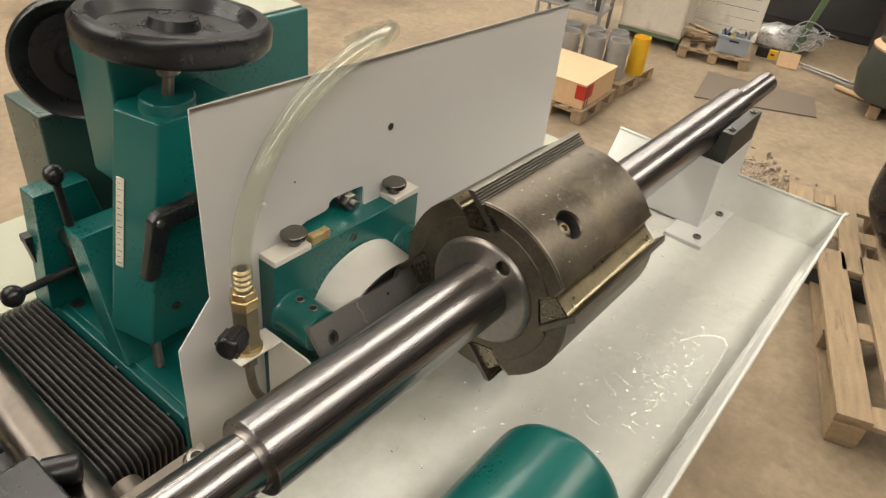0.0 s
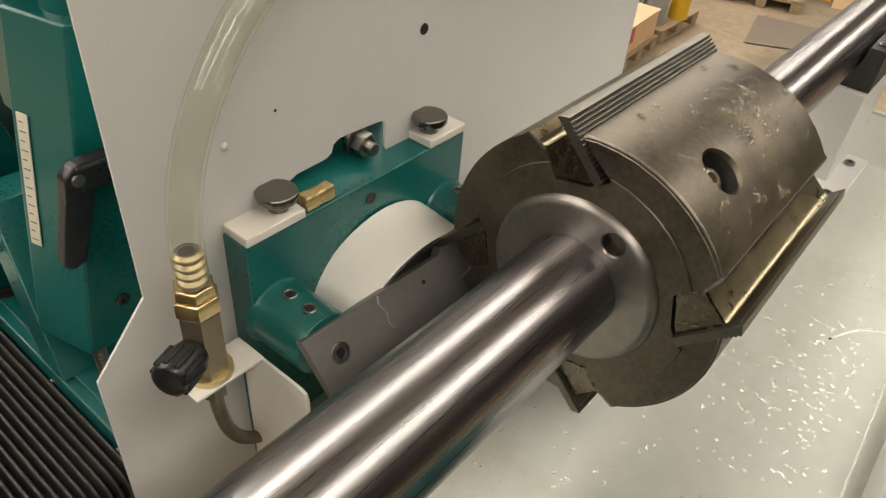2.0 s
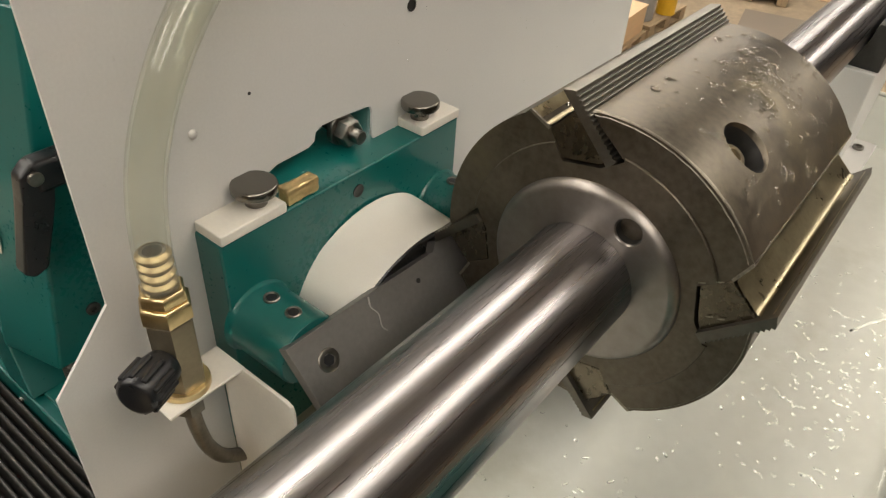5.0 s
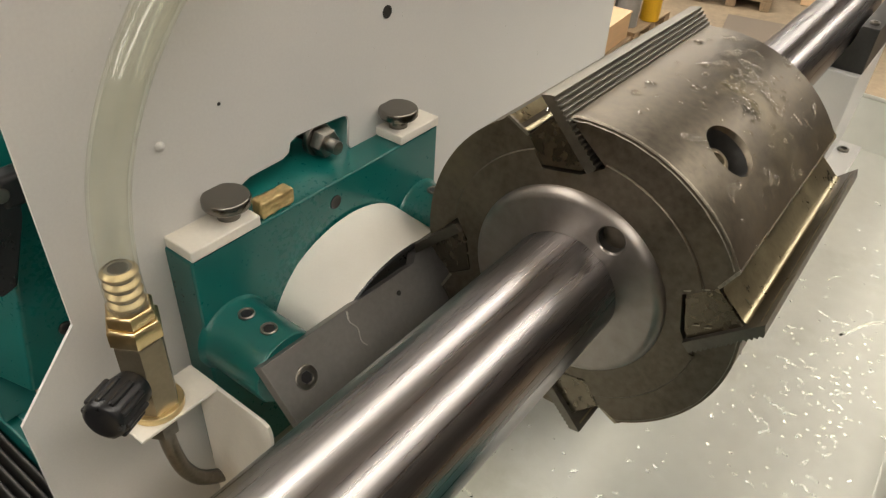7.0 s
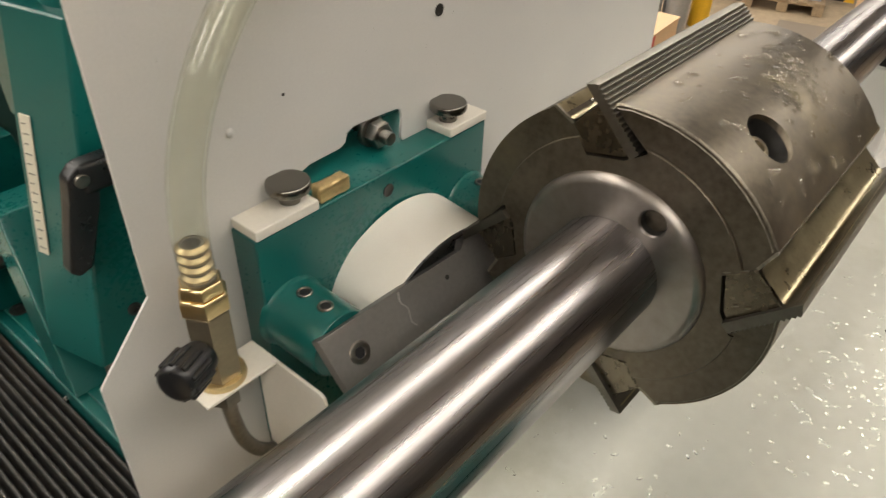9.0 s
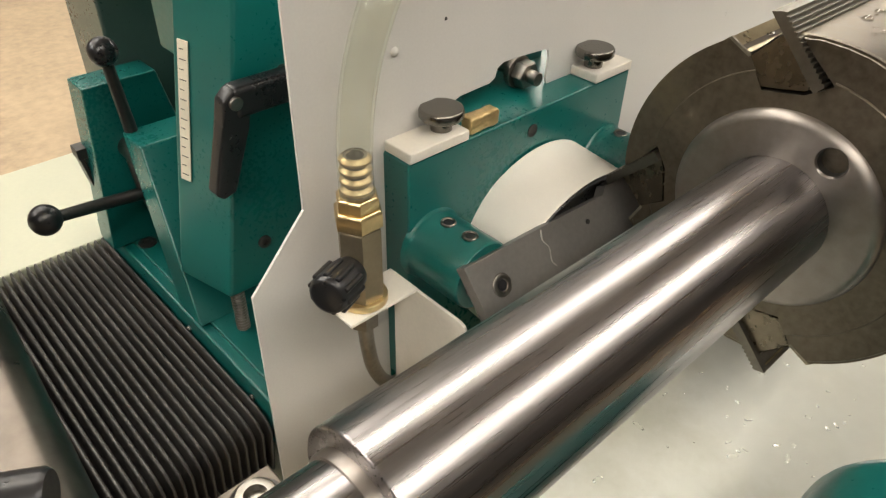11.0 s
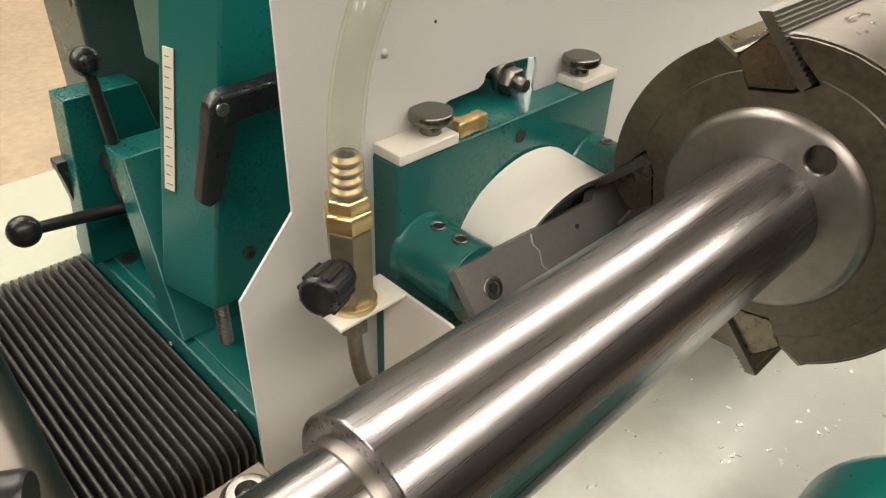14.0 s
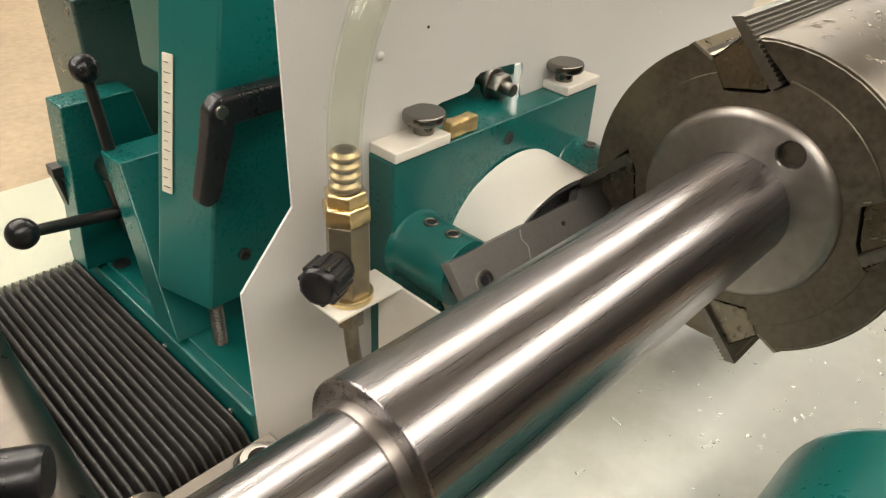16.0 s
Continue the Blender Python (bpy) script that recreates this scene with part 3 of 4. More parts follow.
sup = thing("near_shaft_support", "machined steel half bearing holding the shaft's journal", "support")
prof = [(-0.052, -0.16), (0.06, -0.16), (0.06, -0.016), (0.031, -0.016)]
prof += [(0.0300 * math.cos(a), 0.0300 * math.sin(a)) for a in [math.radians(-32 - i * 116 / 14) for i in range(15)]]
prof += [(-0.031, -0.016), (-0.052, -0.016)]
part("bearing_block", prism(fresh(), prof, XE - 0.15, XE - 0.008, "x", 0.0012), M_BLOCK, sup)
part("foot", box(fresh(), XE - 0.15, XE - 0.008, -0.06, 0.07, TZ - 0.006, -0.16, 0.002), M_WHITE, sup)
for bx in (XE - 0.022, XE - 0.092):
    for by in (0.0455, -0.0415):
        part("bolt_well", lathe(fresh(), [(0.0125, 0.0001), (0.0122, 0.0012), (0.0108, 0.0008), (0.0105, -0.003)], (bx, by, -0.016), (0, 0, 1), 32, False), M_DARK, sup)
        socket_screw(sup, "block_bolt", (bx, by, -0.0158), (0, 0, 1), 0.0092, 0.006, M_ZINC)

CX = -0.025         # the carriage's stand along its slide

# ---- machine bed ----
bed = thing("machine_bed", "cream painted machine bed under the bellows", "machine bed")
part("bed_body", box(fresh(), -1.15, 1.1, 0.27, 0.95, FLOOR, -0.37, 0.006), M_CREAM, bed)
part("front_body", box(fresh(), -0.25, 0.7, -0.2, 0.262, FLOOR, -0.37, 0.006), M_CREAM, bed)
part("rear_cover", box(fresh(), -1.15, 1.1, 0.706, 0.955, -0.368, -0.302, 0.004), M_CREAM, bed)

bel = thing("bellows_cover", "black pleated bellows cover over the slideways", "bellows")
PITCH, HX = 0.0090, -0.226 + CX
pts = [(0.302, -0.37), (0.292, -0.30), (0.300, -0.289), (0.315, -0.285), (0.682, -0.285), (0.694, -0.30), (0.694, -0.37)]
bm = fresh()
half = PITCH / 2
def pleat_ring(x, drop):
    return [(x, y + (drop if i < 3 else (-drop if i > 4 else 0)) * 0.8, z - (drop if 0 < i < 6 else 0)) for i, (y, z) in enumerate(pts)]
rings = [[bm.verts.new(p) for p in pleat_ring(x, d)] for x, d in ((-half, 0.0340), (-0.0019, 0.0310), (-0.0016, 0.0018), (-0.0010, 0.0004), (0, 0), (0.0010, 0.0004), (0.0016, 0.0018), (0.0019, 0.0310), (half, 0.0340))]
for u, v in zip(rings, rings[1:]):
    for i in range(len(pts) - 1):
        bm.faces.new((u[i], u[i + 1], v[i + 1], v[i]))
fold = part("pleat", bm, M_BELLOW, bel, smooth=50)
fold.location.x = HX - half
for i in range(1, 68):
    o = new("pleat", fold.data)
    o.parent = bel
    o.location.x = HX - half - PITCH * i


# ---- grinding carriage ----
car = thing("grinding_carriage", "teal painted grinding carriage with black handwheels and levers", "carriage", CX)
part("saddle", box(fresh(), -0.226, 0.40, 0.292, 0.70, -0.332, -0.266, 0.003), M_TEAL, car)
part("saddle_pad", box(fresh(), -0.214, 0.39, 0.30, 0.69, -0.2665, -0.262, 0.0015), M_TEAL, car)
socket_screw(car, "saddle_bolt", (-0.203, 0.600, -0.262), (0, 0, 1), 0.0105, 0.002)
for by in (0.33, 0.46):
    part("edge_screw", cyl(fresh(), (-0.229, by, -0.288), (-0.225, by, -0.288), 0.004, 14, 0.001), M_ZINC, car)


def slab(name, top, bottom, depth, material=M_TEAL, label=""):
    """A plate between a top and a bottom edge, each (x0, x1, y, z), as deep as given."""
    bm = fresh()
    rows = []
    for x0, x1, y, z in (top, bottom):
        rows.append([bm.verts.new(p) for p in ((x0, y, z), (x1, y, z), (x1, y + depth, z), (x0, y + depth, z))])
    a, b = rows
    bm.faces.new(a), bm.faces.new(b[::-1])
    for i in range(4):
        bm.faces.new((a[i], b[i], b[(i + 1) % 4], a[(i + 1) % 4]))
    bmesh.ops.bevel(bm, geom=list(bm.edges), offset=0.002, segments=2, affect="EDGES", profile=0.5)
    return part(name, bm, material, car, label)


slab("rear_gusset", (-0.222, -0.142, 0.612, -0.064), (-0.238, -0.10, 0.612, -0.262), 0.04)
slab("front_gusset", (-0.201, -0.12, 0.545, -0.110), (-0.226, -0.13, 0.425, -0.262), 0.045)
M_DKGREEN = mat("dark_green_enamel", (0.045, 0.08, 0.068), 0.3, 0, 0.1, 8, 0.2, 200, coat=0.3)
rb = part("rear_box", box(fresh(), -0.172, 0.06, 0.655, 0.76, -0.262, 0.028, 0.004), M_DKGREEN, car, "dark green box")
part("rear_box_screw", cyl(fresh(), (-0.1735, 0.672, 0.012), (-0.171, 0.672, 0.012), 0.005, 16, 0.001), M_ZINC, rb)
# leaning column with its rule
LEAN = Matrix(((1, 0, 0.178, -0.0205), (0, 1, 0, 0), (0, 0, 1, 0), (0, 0, 0, 1)))
part("column", prism(fresh(), [(-0.149, 0.382), (-0.166, 0.452), (-0.150, 0.470), (-0.03, 0.470), (-0.03, 0.382)], -0.205, 0.115, "z", 0.003), M_TEAL, car, matrix=LEAN)
part("column_cap", lathe(fresh(), [(0.034, 0), (0.034, 0.012), (0.031, 0.015), (0, 0.015)], (-0.112, 0.420, 0.115), (0, 0, 1), 40), M_TEAL, car, matrix=LEAN)
part("lead_screw", cyl(fresh(), (-0.112, 0.420, 0.125), (-0.112, 0.420, 0.20), 0.0075, 20, 0.001), M_ZINC, car, matrix=LEAN)
part("screw_collar", cyl(fresh(), (-0.112, 0.420, 0.155), (-0.112, 0.420, 0.185), 0.0145, 28, 0.002), M_ZINC, car, matrix=LEAN)
part("threaded_foot", lathe(fresh(), [(0.0072 if i % 2 else 0.0061, -0.263 + 0.0018 * i) for i in range(40)], (-0.192, 0.398, 0), (0, 0, 1), 20), M_ZINC, car, "threaded steel rod")
RULE = LEAN @ Matrix.Translation((-0.1628, 0.4375, 0)) @ Matrix.Rotation(radians(13.6), 4, "Z")
part("rule", box(fresh(), -0.0016, -0.0004, -0.006, 0.007, -0.098, 0.030, 0.0003), M_RULE, car, "cream graduated rule strip", matrix=RULE)
for i in range(14):
    part("rule_mark", box(fresh(), -0.0022, -0.0017, -0.001 if i % 2 else -0.004, 0.004, -0.092 + 0.0088 * i, -0.0915 + 0.0088 * i), M_DARK, car, matrix=RULE)
# clamp handle
hd = part("clamp_handle", prism(fresh(), [(-0.172, 0.016), (-0.184, 0.016), (-0.193, 0.008), (-0.196, -0.012), (-0.213, -0.070), (-0.206, -0.077), (-0.193, -0.073), (-0.177, -0.018), (-0.168, -0.006)], 0.352, 0.368, "y", 0.003), M_BLACK, car, "black plastic clamp lever")
part("handle_arm", box(fresh(), -0.184, -0.09, 0.350, 0.370, -0.010, 0.017, 0.005), M_BLACK, hd)
part("handle_screw", cyl(fresh(), (-0.183, 0.3485, 0.005), (-0.183, 0.353, 0.005), 0.0058, 16, 0.001), M_ZINC, hd)
part("handle_stud", cyl(fresh(), (-0.12, 0.366, 0.003), (-0.12, 0.384, 0.003), 0.008, 18), M_ZINC, hd)
part("dog_screw", lathe(fresh(), [(0.0066, 0.0), (0.0066, 0.002), (0.0052, 0.003), (0.0030, 0.003), (0.0028, 0.001), (0, 0.001)], (-0.162, 0.382, -0.157), (0, -1, 0), 16), M_DARK, car)
# ball levers
def lever(foot, tip, r, rb):
    lv = part("lever", cyl(fresh(), foot, tip, r * 1.15, 20, 0, r * 0.85), M_DARK, car, "black steel ball lever")
    part("ball_knob", ball(fresh(), tip, rb), M_BLACK, lv, "glossy black ball")
    return lv
lever((-0.186, 0.595, -0.155), (-0.2035, 0.571, -0.0150), 0.0066, 0.0145)
lever((-0.186, 0.604, -0.198), (-0.3105, 0.522, -0.1380), 0.0066, 0.0152)
part("lever_hub", cyl(fresh(), (-0.19, 0.556, -0.140), (-0.19, 0.615, -0.140), 0.013, 28, 0.002), M_ZINC, car)
part("link_bar", tube(fresh(), [(-0.193, 0.600, -0.15), (-0.190, 0.598, -0.19), (-0.184, 0.596, -0.22), (-0.18, 0.594, -0.235)], 0.008, 12), M_ZINC, car)
bm = box(fresh(), -0.239, -0.215, 0.636, 0.655, -0.152, -0.139, 0.001)
box(bm, -0.0025, 0.0025, -0.009, 0.009, -0.068, 0.0, 0.001, 2, pose(-0.2370, 0.6455, -0.141, 0, -9, 0))
part("hook_strip", bm, M_DARK, car, "bent dark steel strip")
# gear housing and handwheels
part("gear_housing", box(fresh(), -0.152, 0.17, 0.472, 0.56, -0.02, 0.172, 0.004), M_TEAL, car)
part("housing_back", box(fresh(), -0.10, 0.17, 0.472, 0.56, -0.262, -0.021, 0.004), M_TEAL, car)
part("housing_lid", box(fresh(), -0.140, 0.165, 0.482, 0.555, 0.1722, 0.1752, 0.001), M_CREAM, car, "cream top cover")
hw = part("top_handwheel", lathe(fresh(), [(0.0, 0.010), (0.028, 0.010), (0.032, 0.004), (0.086, 0.006), (0.094, 0.0), (0.107, -0.002), (0.114, 0.006), (0.115, 0.026), (0.108, 0.034), (0.096, 0.034), (0.086, 0.016), (0.032, 0.018), (0.028, 0.030), (0.0, 0.030)], (-0.088, 0.425, 0.190), (0.10, 0.02, 1), 72), M_BLACK, car, "glossy black handwheel")
part("hub", cyl(fresh(), (-0.112, 0.420, 0.182), (-0.112, 0.420, 0.205), 0.026, 32, 0.003), M_BLACK, hw, matrix=LEAN)
hw = part("rear_handwheel", lathe(fresh(), [(0.0, 0.02), (0.02, 0.02), (0.03, 0.004), (0.06, 0.002), (0.072, 0.018), (0.080, 0.022), (0.085, 0.014), (0.083, -0.004), (0.074, -0.012), (0.0, -0.012)], (-0.118, 0.612, 0.118), (-0.55, -1, 0.1), 64), M_BLACK, car, "black dished handwheel")

# splash guard sheet
guard = thing("splash_guard", "light grey painted sheet-metal splash guard, folded top", "guard", CX)
GY = 0.210
hull = [(-0.2165, 0.2165), (-0.2165, -0.0095), (-0.2625, -0.0600), (-0.2645, -0.36), (0.49, -0.36), (0.492, -0.05), (0.485, 0.193)]
cut = [(0.104, -0.36), (0.104, 0.009), (0.026, 0.009), (0.0235, 0.014), (0.0245, 0.034), (0.0225, 0.0400), (0.0165, 0.0415), (-0.016, 0.0435), (-0.030, 0.0435), (-0.0365, 0.0405), (-0.0385, 0.0335), (-0.0445, 0.0305), (-0.075, 0.0295), (-0.086, 0.0255), (-0.0905, 0.019), (-0.0905, 0.009), (-0.148, 0.009), (-0.148, -0.36)]
bm = prism(fresh(), hull[:4] + cut[::-1] + hull[4:], GY, GY + 0.0022, "y")
part("panel", bm, M_WHITE, guard, smooth=0)
bm = fresh()
q = [(-0.2165, GY, 0.2165), (0.485, GY, 0.193), (0.485, GY - 0.007, 0.197), (-0.219, GY - 0.007, 0.2210)]
a = [bm.verts.new(p) for p in q]
b = [bm.verts.new((p[0], p[1] + 0.0006, p[2] + 0.0012)) for p in q]
bm.faces.new(a), bm.faces.new(b[::-1])
for i in range(4):
    bm.faces.new((a[i], b[i], b[(i + 1) % 4], a[(i + 1) % 4]))
part("top_fold", bm, M_WHITE, guard, "folded top edge", 0)
part("hole_ring", lathe(fresh(), [(0.0050, 0.0), (0.0050, 0.0006), (0.0036, 0.0006), (0.0034, 0.0002), (0, 0.0002)], (0.069, GY, 0.1095), (0, -1, 0), 20, False), M_DARK, guard, "small drilled hole")


def front(ob):
    """Sets a thing of the spindle's front group to its place and size on the carriage."""
    ob.matrix_world = Matrix.Translation((CX + 0.0021, -0.0224, 0.0256)) @ Matrix.Diagonal((0.9277, 0.9277, 0.9277, 1))
    return ob


# spindle block
blk = front(thing("spindle_block", "teal painted spindle block with two bosses and clamped bars", "spindle block"))
YB = 0.222
part("block_body", box(fresh(), -0.1622, 0.1110, YB, 0.31, -0.25, -0.0165, 0.0022), M_TEAL, blk)
part("block_back", box(fresh(), -0.12, 0.07, 0.295, 0.33, -0.2, 0.06, 0.002), M_TEAL, blk)
for cx, cz in ((-0.137, -0.098), (0.086, -0.098)):
    boss = part("boss", lathe(fresh(), [(0.0325, -0.002), (0.0308, 0.0015), (0.0292, 0.004), (0.0292, 0.056), (0.0278, 0.058), (0.019, 0.058), (0.0185, 0.046)], (cx, YB, cz), (0, -1, 0), 48, False), M_TEAL, blk)
    part("boss_pin", cyl(fresh(), (cx, YB - 0.04, cz), (cx, YB - 0.0605, cz), 0.0184, 28, 0.001), M_DARK, boss)
    for dy in (0.018, 0.042):
        part("set_screw", lathe(fresh(), [(0.0064, -0.001), (0.0064, 0.0010), (0.0056, 0.0016), (0.0046, 0.0012), (0.0043, 0.0004)], (cx, YB - dy, cz + 0.0290), (0, 0, 1), 20, False), M_ZINC, boss)
        part("screw_socket", cyl(fresh(), (cx, YB - dy, cz + 0.0285), (cx, YB - dy, cz + 0.0296), 0.0044, 6), M_BLACK, boss)
for x0, x1 in ((-0.1615, -0.1010), (0.0570, 0.1105)):
    part("clamp_bar", box(fresh(), x0, x1, YB - 0.0015, 0.2505, -0.0165, -0.0075, 0.0014), M_CLAMP, blk, "white painted clamp bar")
for kx in (-0.1165, 0.0715):
    kn = part("knob", lathe(fresh(), [(0.0, 0.0), (0.0085, 0.0), (0.0085, 0.0075), (0.0135, 0.009), (0.0165, 0.0098), (0.0176, 0.0115), (0.0176, 0.0158), (0.0166, 0.0176), (0.0152, 0.018), (0, 0.0172)], (kx, 0.2365, -0.0075), (0, 0, 1), 48), M_KNOB, blk, "dark steel disc knob")
bm = box(fresh(), -0.0965, -0.0640, 0.224, 0.2365, -0.0165, -0.0025, 0.0025)
bmesh.ops.subdivide_edges(bm, edges=[e for e in bm.edges if e.calc_length() > 0.006], cuts=5, use_grid_fill=True)
for v in bm.verts:
    v.co += Vector((0.3, 1, 1)) * 0.0007 * noise.noise(v.co * 480)
part("brass_stub", bm, M_SLAG, blk, "rough brass stub")
part("tapped_hole", lathe(fresh(), [(0.006, 0.0), (0.006, 0.0005), (0.0048, 0.0004), (0.0044, 0.0001), (0, 0.0001)], (-0.024, YB - 0.0002, -0.035), (0, -1, 0), 20, False), M_DARK, blk)
nut = part("stud", cyl(fresh(), (0.0, 0.29, -0.0025), (0.0, 0.240, -0.0025), 0.0062, 20, 0.001), M_ZINC, blk, "threaded stud with hexagon nut")
part("nut", hexbar(fresh(), (0.0, 0.262, -0.0025), (0.0, 0.250, -0.0025), 0.0125), M_ZINC, nut)
part("nut_washer", cyl(fresh(), (0.0, 0.268, -0.0025), (0.0, 0.262, -0.0025), 0.0145, 24, 0.0005), M_ZINC, nut)

# cup wheel
WX, WZ = -0.012, -0.1475
wheel = part("grinding_wheel", lathe(fresh(), [(0.0935, -0.015), (0.0935, 0.002), (0.0935, 0.042), (0.0925, 0.044)], (WX, YB - 0.006, WZ), (0, -1, -0.12), 96, False), M_STONE, blk, "white cup grinding wheel")
# the cup's hollow is coloured black for the shade inside it
part("abrasive_rim", lathe(fresh(), [(0.0924, 0.0438), (0.0917, 0.0455), (0.0887, 0.0455), (0.0884, 0.040), (0.083, 0.040), (0.081, 0.012), (0.0, 0.012)], (WX, YB - 0.006, WZ), (0, -1, -0.12), 96, False), M_BLACK, wheel, "black rim, and hollow with its shade put in as black")

# tool rest plate in front of the wheel
rest = front(thing("tool_rest", "dark burnished steel rest plate bolted to the bosses", "tool rest"))
# local x along, local y up the slope is -y... built flat then tilted
bm = fresh()
prism(bm, [(-0.164, 0.0), (-0.158, -0.075), (0.112, -0.075), (0.113, 0.0), (0.06, 0.002), (0.004, 0.002), (-0.002, -0.006), (-0.06, -0.003)], -0.010, 0.0, "z", 0.0008)
rp = Matrix(((1, 0, 0, 0), (0, math.sin(radians(34)), -math.cos(radians(34)), 0.159), (0, math.cos(radians(34)), math.sin(radians(34)), -0.073), (0, 0, 0, 1)))
plate = part("rest_plate", bm, M_PLATE, rest, matrix=rp)
part("rest_screw", lathe(fresh(), [(0.0094, -0.001), (0.0094, 0.0004), (0.0086, 0.0012), (0.0052, 0.0012), (0.0046, 0.0002)], (-0.137, -0.026, 0.0), (0, 0, 1), 28, False), M_ZINC, rest, "flush steel socket screw", matrix=rp)
part("screw_socket", cyl(fresh(), (-0.137, -0.026, -0.002), (-0.137, -0.026, 0.0004), 0.0048, 6), M_BLACK, rest, matrix=rp)
part("dried_drip", tube(fresh(), [(-0.082, -0.004, 0.0004), (-0.084, -0.012, 0.0004), (-0.080, -0.020, 0.0005), (-0.082, -0.030, 0.0004), (-0.079, -0.036, 0.0004)], [0.0006, 0.0010, 0.0006, 0.0011, 0.0005], 8, 5), M_DRIP, rest, "pale dried coolant drip", matrix=rp)
part("rest_pin_hole", cyl(fresh(), (-0.03, -0.018, 0.0), (-0.03, -0.018, 0.0006), 0.0022, 12), M_DARK, rest, matrix=rp)
bm = tube(fresh(), [(0.072, 0.010, 0.003), (0.062, 0.004, 0.004), (0.056, -0.008, 0.003), (0.060, -0.020, 0.002), (0.05, -0.03, 0.001)], [0.003, 0.006, 0.0085, 0.007, 0.009, 0.006, 0.0075, 0.005, 0.006, 0.004, 0.003, 0.002], 12, 3)
part("coolant_blob", bm, M_BLOB, rest, "cloudy coolant clinging to the plate", smooth=180, matrix=rp)

# white bracket with the coolant valve
brk = front(thing("valve_bracket", "white painted angle bracket carrying the coolant valve", "bracket"))
BX = -0.176
part("side_plate", prism(fresh(), [(0.225, -0.112), (0.150, -0.112), (0.1445, -0.114), (0.1425, -0.120), (0.1425, -0.33), (0.225, -0.33)], BX, BX + 0.003, "x", 0.0006), M_CLAMP, brk)
part("valve_tab", box(fresh(), -0.238, BX + 0.003, 0.198, 0.232, -0.1145, -0.1115, 0.0008), M_CLAMP, brk)
VX, VY = -0.2125, 0.217
valve = front(thing("coolant_valve", "brass hose fitting on a dull hexagon valve with a black knob", "valve"))
barb = part("hose_barb", lathe(fresh(), [(0.0086, -0.024), (0.0086, 0.0125), (0.0080, 0.0135), (0.0062, 0.0135), (0.0062, 0.004), (0, 0.004)], (VX, VY, 0), (0, 0, 1), 36), M_BRONZE, valve, "dull hose tail")
for z in (-0.0136, -0.0059, 0.0018, 0.0095):
    part("barb_ring", lathe(fresh(), [(0.0084, z - 0.0006), (0.0112, z), (0.0114, z + 0.0014), (0.0110, z + 0.0022), (0.0084, z + 0.0046)], (VX, VY, 0), (0, 0, 1), 36, False), M_RIB, barb, "brass rib")
part("hose_nut", hexbar(fresh(), (VX, VY, -0.0270), (VX, VY, -0.0165), 0.0160, 0.0018), M_BRASS, valve, "upper brass hexagon")
part("hexagon_nut", hexbar(fresh(), (VX, VY, -0.0420), (VX, VY, -0.0270), 0.0184, 0.0022), M_BRASS, valve, "brass hexagon nut")
part("valve_body", hexbar(fresh(), (VX, VY, -0.108), (VX, VY, -0.0420), 0.0168, 0.002), M_BRONZE, valve)
part("base_ring", cyl(fresh(), (VX, VY, -0.1115), (VX, VY, -0.105), 0.019, 32, 0.001), M_BRASS, valve)
ka, kb = Vector((VX - 0.012, VY - 0.006, -0.074)), Vector((VX - 0.047, VY - 0.022, -0.070))
part("valve_stem", cyl(fresh(), (VX, VY, -0.074), ka, 0.0075, 20), M_ZINC, valve)
kn = part("valve_knob", lathe(fresh(), [(0.010, 0), (0.013, 0.003), (0.0148, 0.012), (0.0152, 0.032), (0.014, 0.036), (0.011, 0.0375), (0, 0.0375)], ka, kb - ka, 32), M_BLACK, valve, "black ribbed knob")
ax = (kb - ka).normalized()
for i in range(10):
    o = ax.orthogonal().normalized()
    o = Matrix.Rotation(TAU * i / 10, 3, ax) @ o
    part("knob_rib", cyl(fresh(), ka + ax * 0.012 + o * 0.0148, ka + ax * 0.034 + o * 0.0148, 0.0023, 8, 0.0008), M_BLACK, kn)
part("lower_fitting", hexbar(fresh(), (VX, VY, -0.138), (VX, VY, -0.115), 0.0115), M_ZINC, valve)
part("feed_pipe", tube(fresh(), [(VX, VY, -0.135), (VX + 0.002, VY, -0.165), (VX + 0.008, VY + 0.001, -0.195), (VX + 0.022, VY + 0.002, -0.222), (VX + 0.05, VY + 0.002, -0.242), (VX + 0.09, VY + 0.0, -0.25)], 0.0062, 16), M_ZINC, valve, "bent steel feed pipe")
hose = front(thing("coolant_hose", "clear flexible plastic coolant hose on a brass tail", "hose"))
HOSE = [(VX, VY, -0.016), (VX, VY, 0.015), (-0.2095, VY, 0.045), (-0.2025, VY, 0.075), (-0.1900, VY, 0.105), (-0.1720, VY, 0.135), (-0.1480, VY, 0.164), (-0.1180, VY, 0.190), (-0.080, VY, 0.212), (-0.030, VY + 0.004, 0.2275), (0.03, VY + 0.020, 0.229), (0.09, VY + 0.06, 0.215), (0.14, VY + 0.13, 0.18), (0.16, VY + 0.20, 0.14)]
part("hose_wall", tube(fresh(), HOSE, 0.0122, 32, 12), M_HOSE, hose, smooth=180)
part("hose_bore", tube(fresh(), HOSE[1:], 0.0099, 24, 12, False), M_BORE, hose, smooth=180)

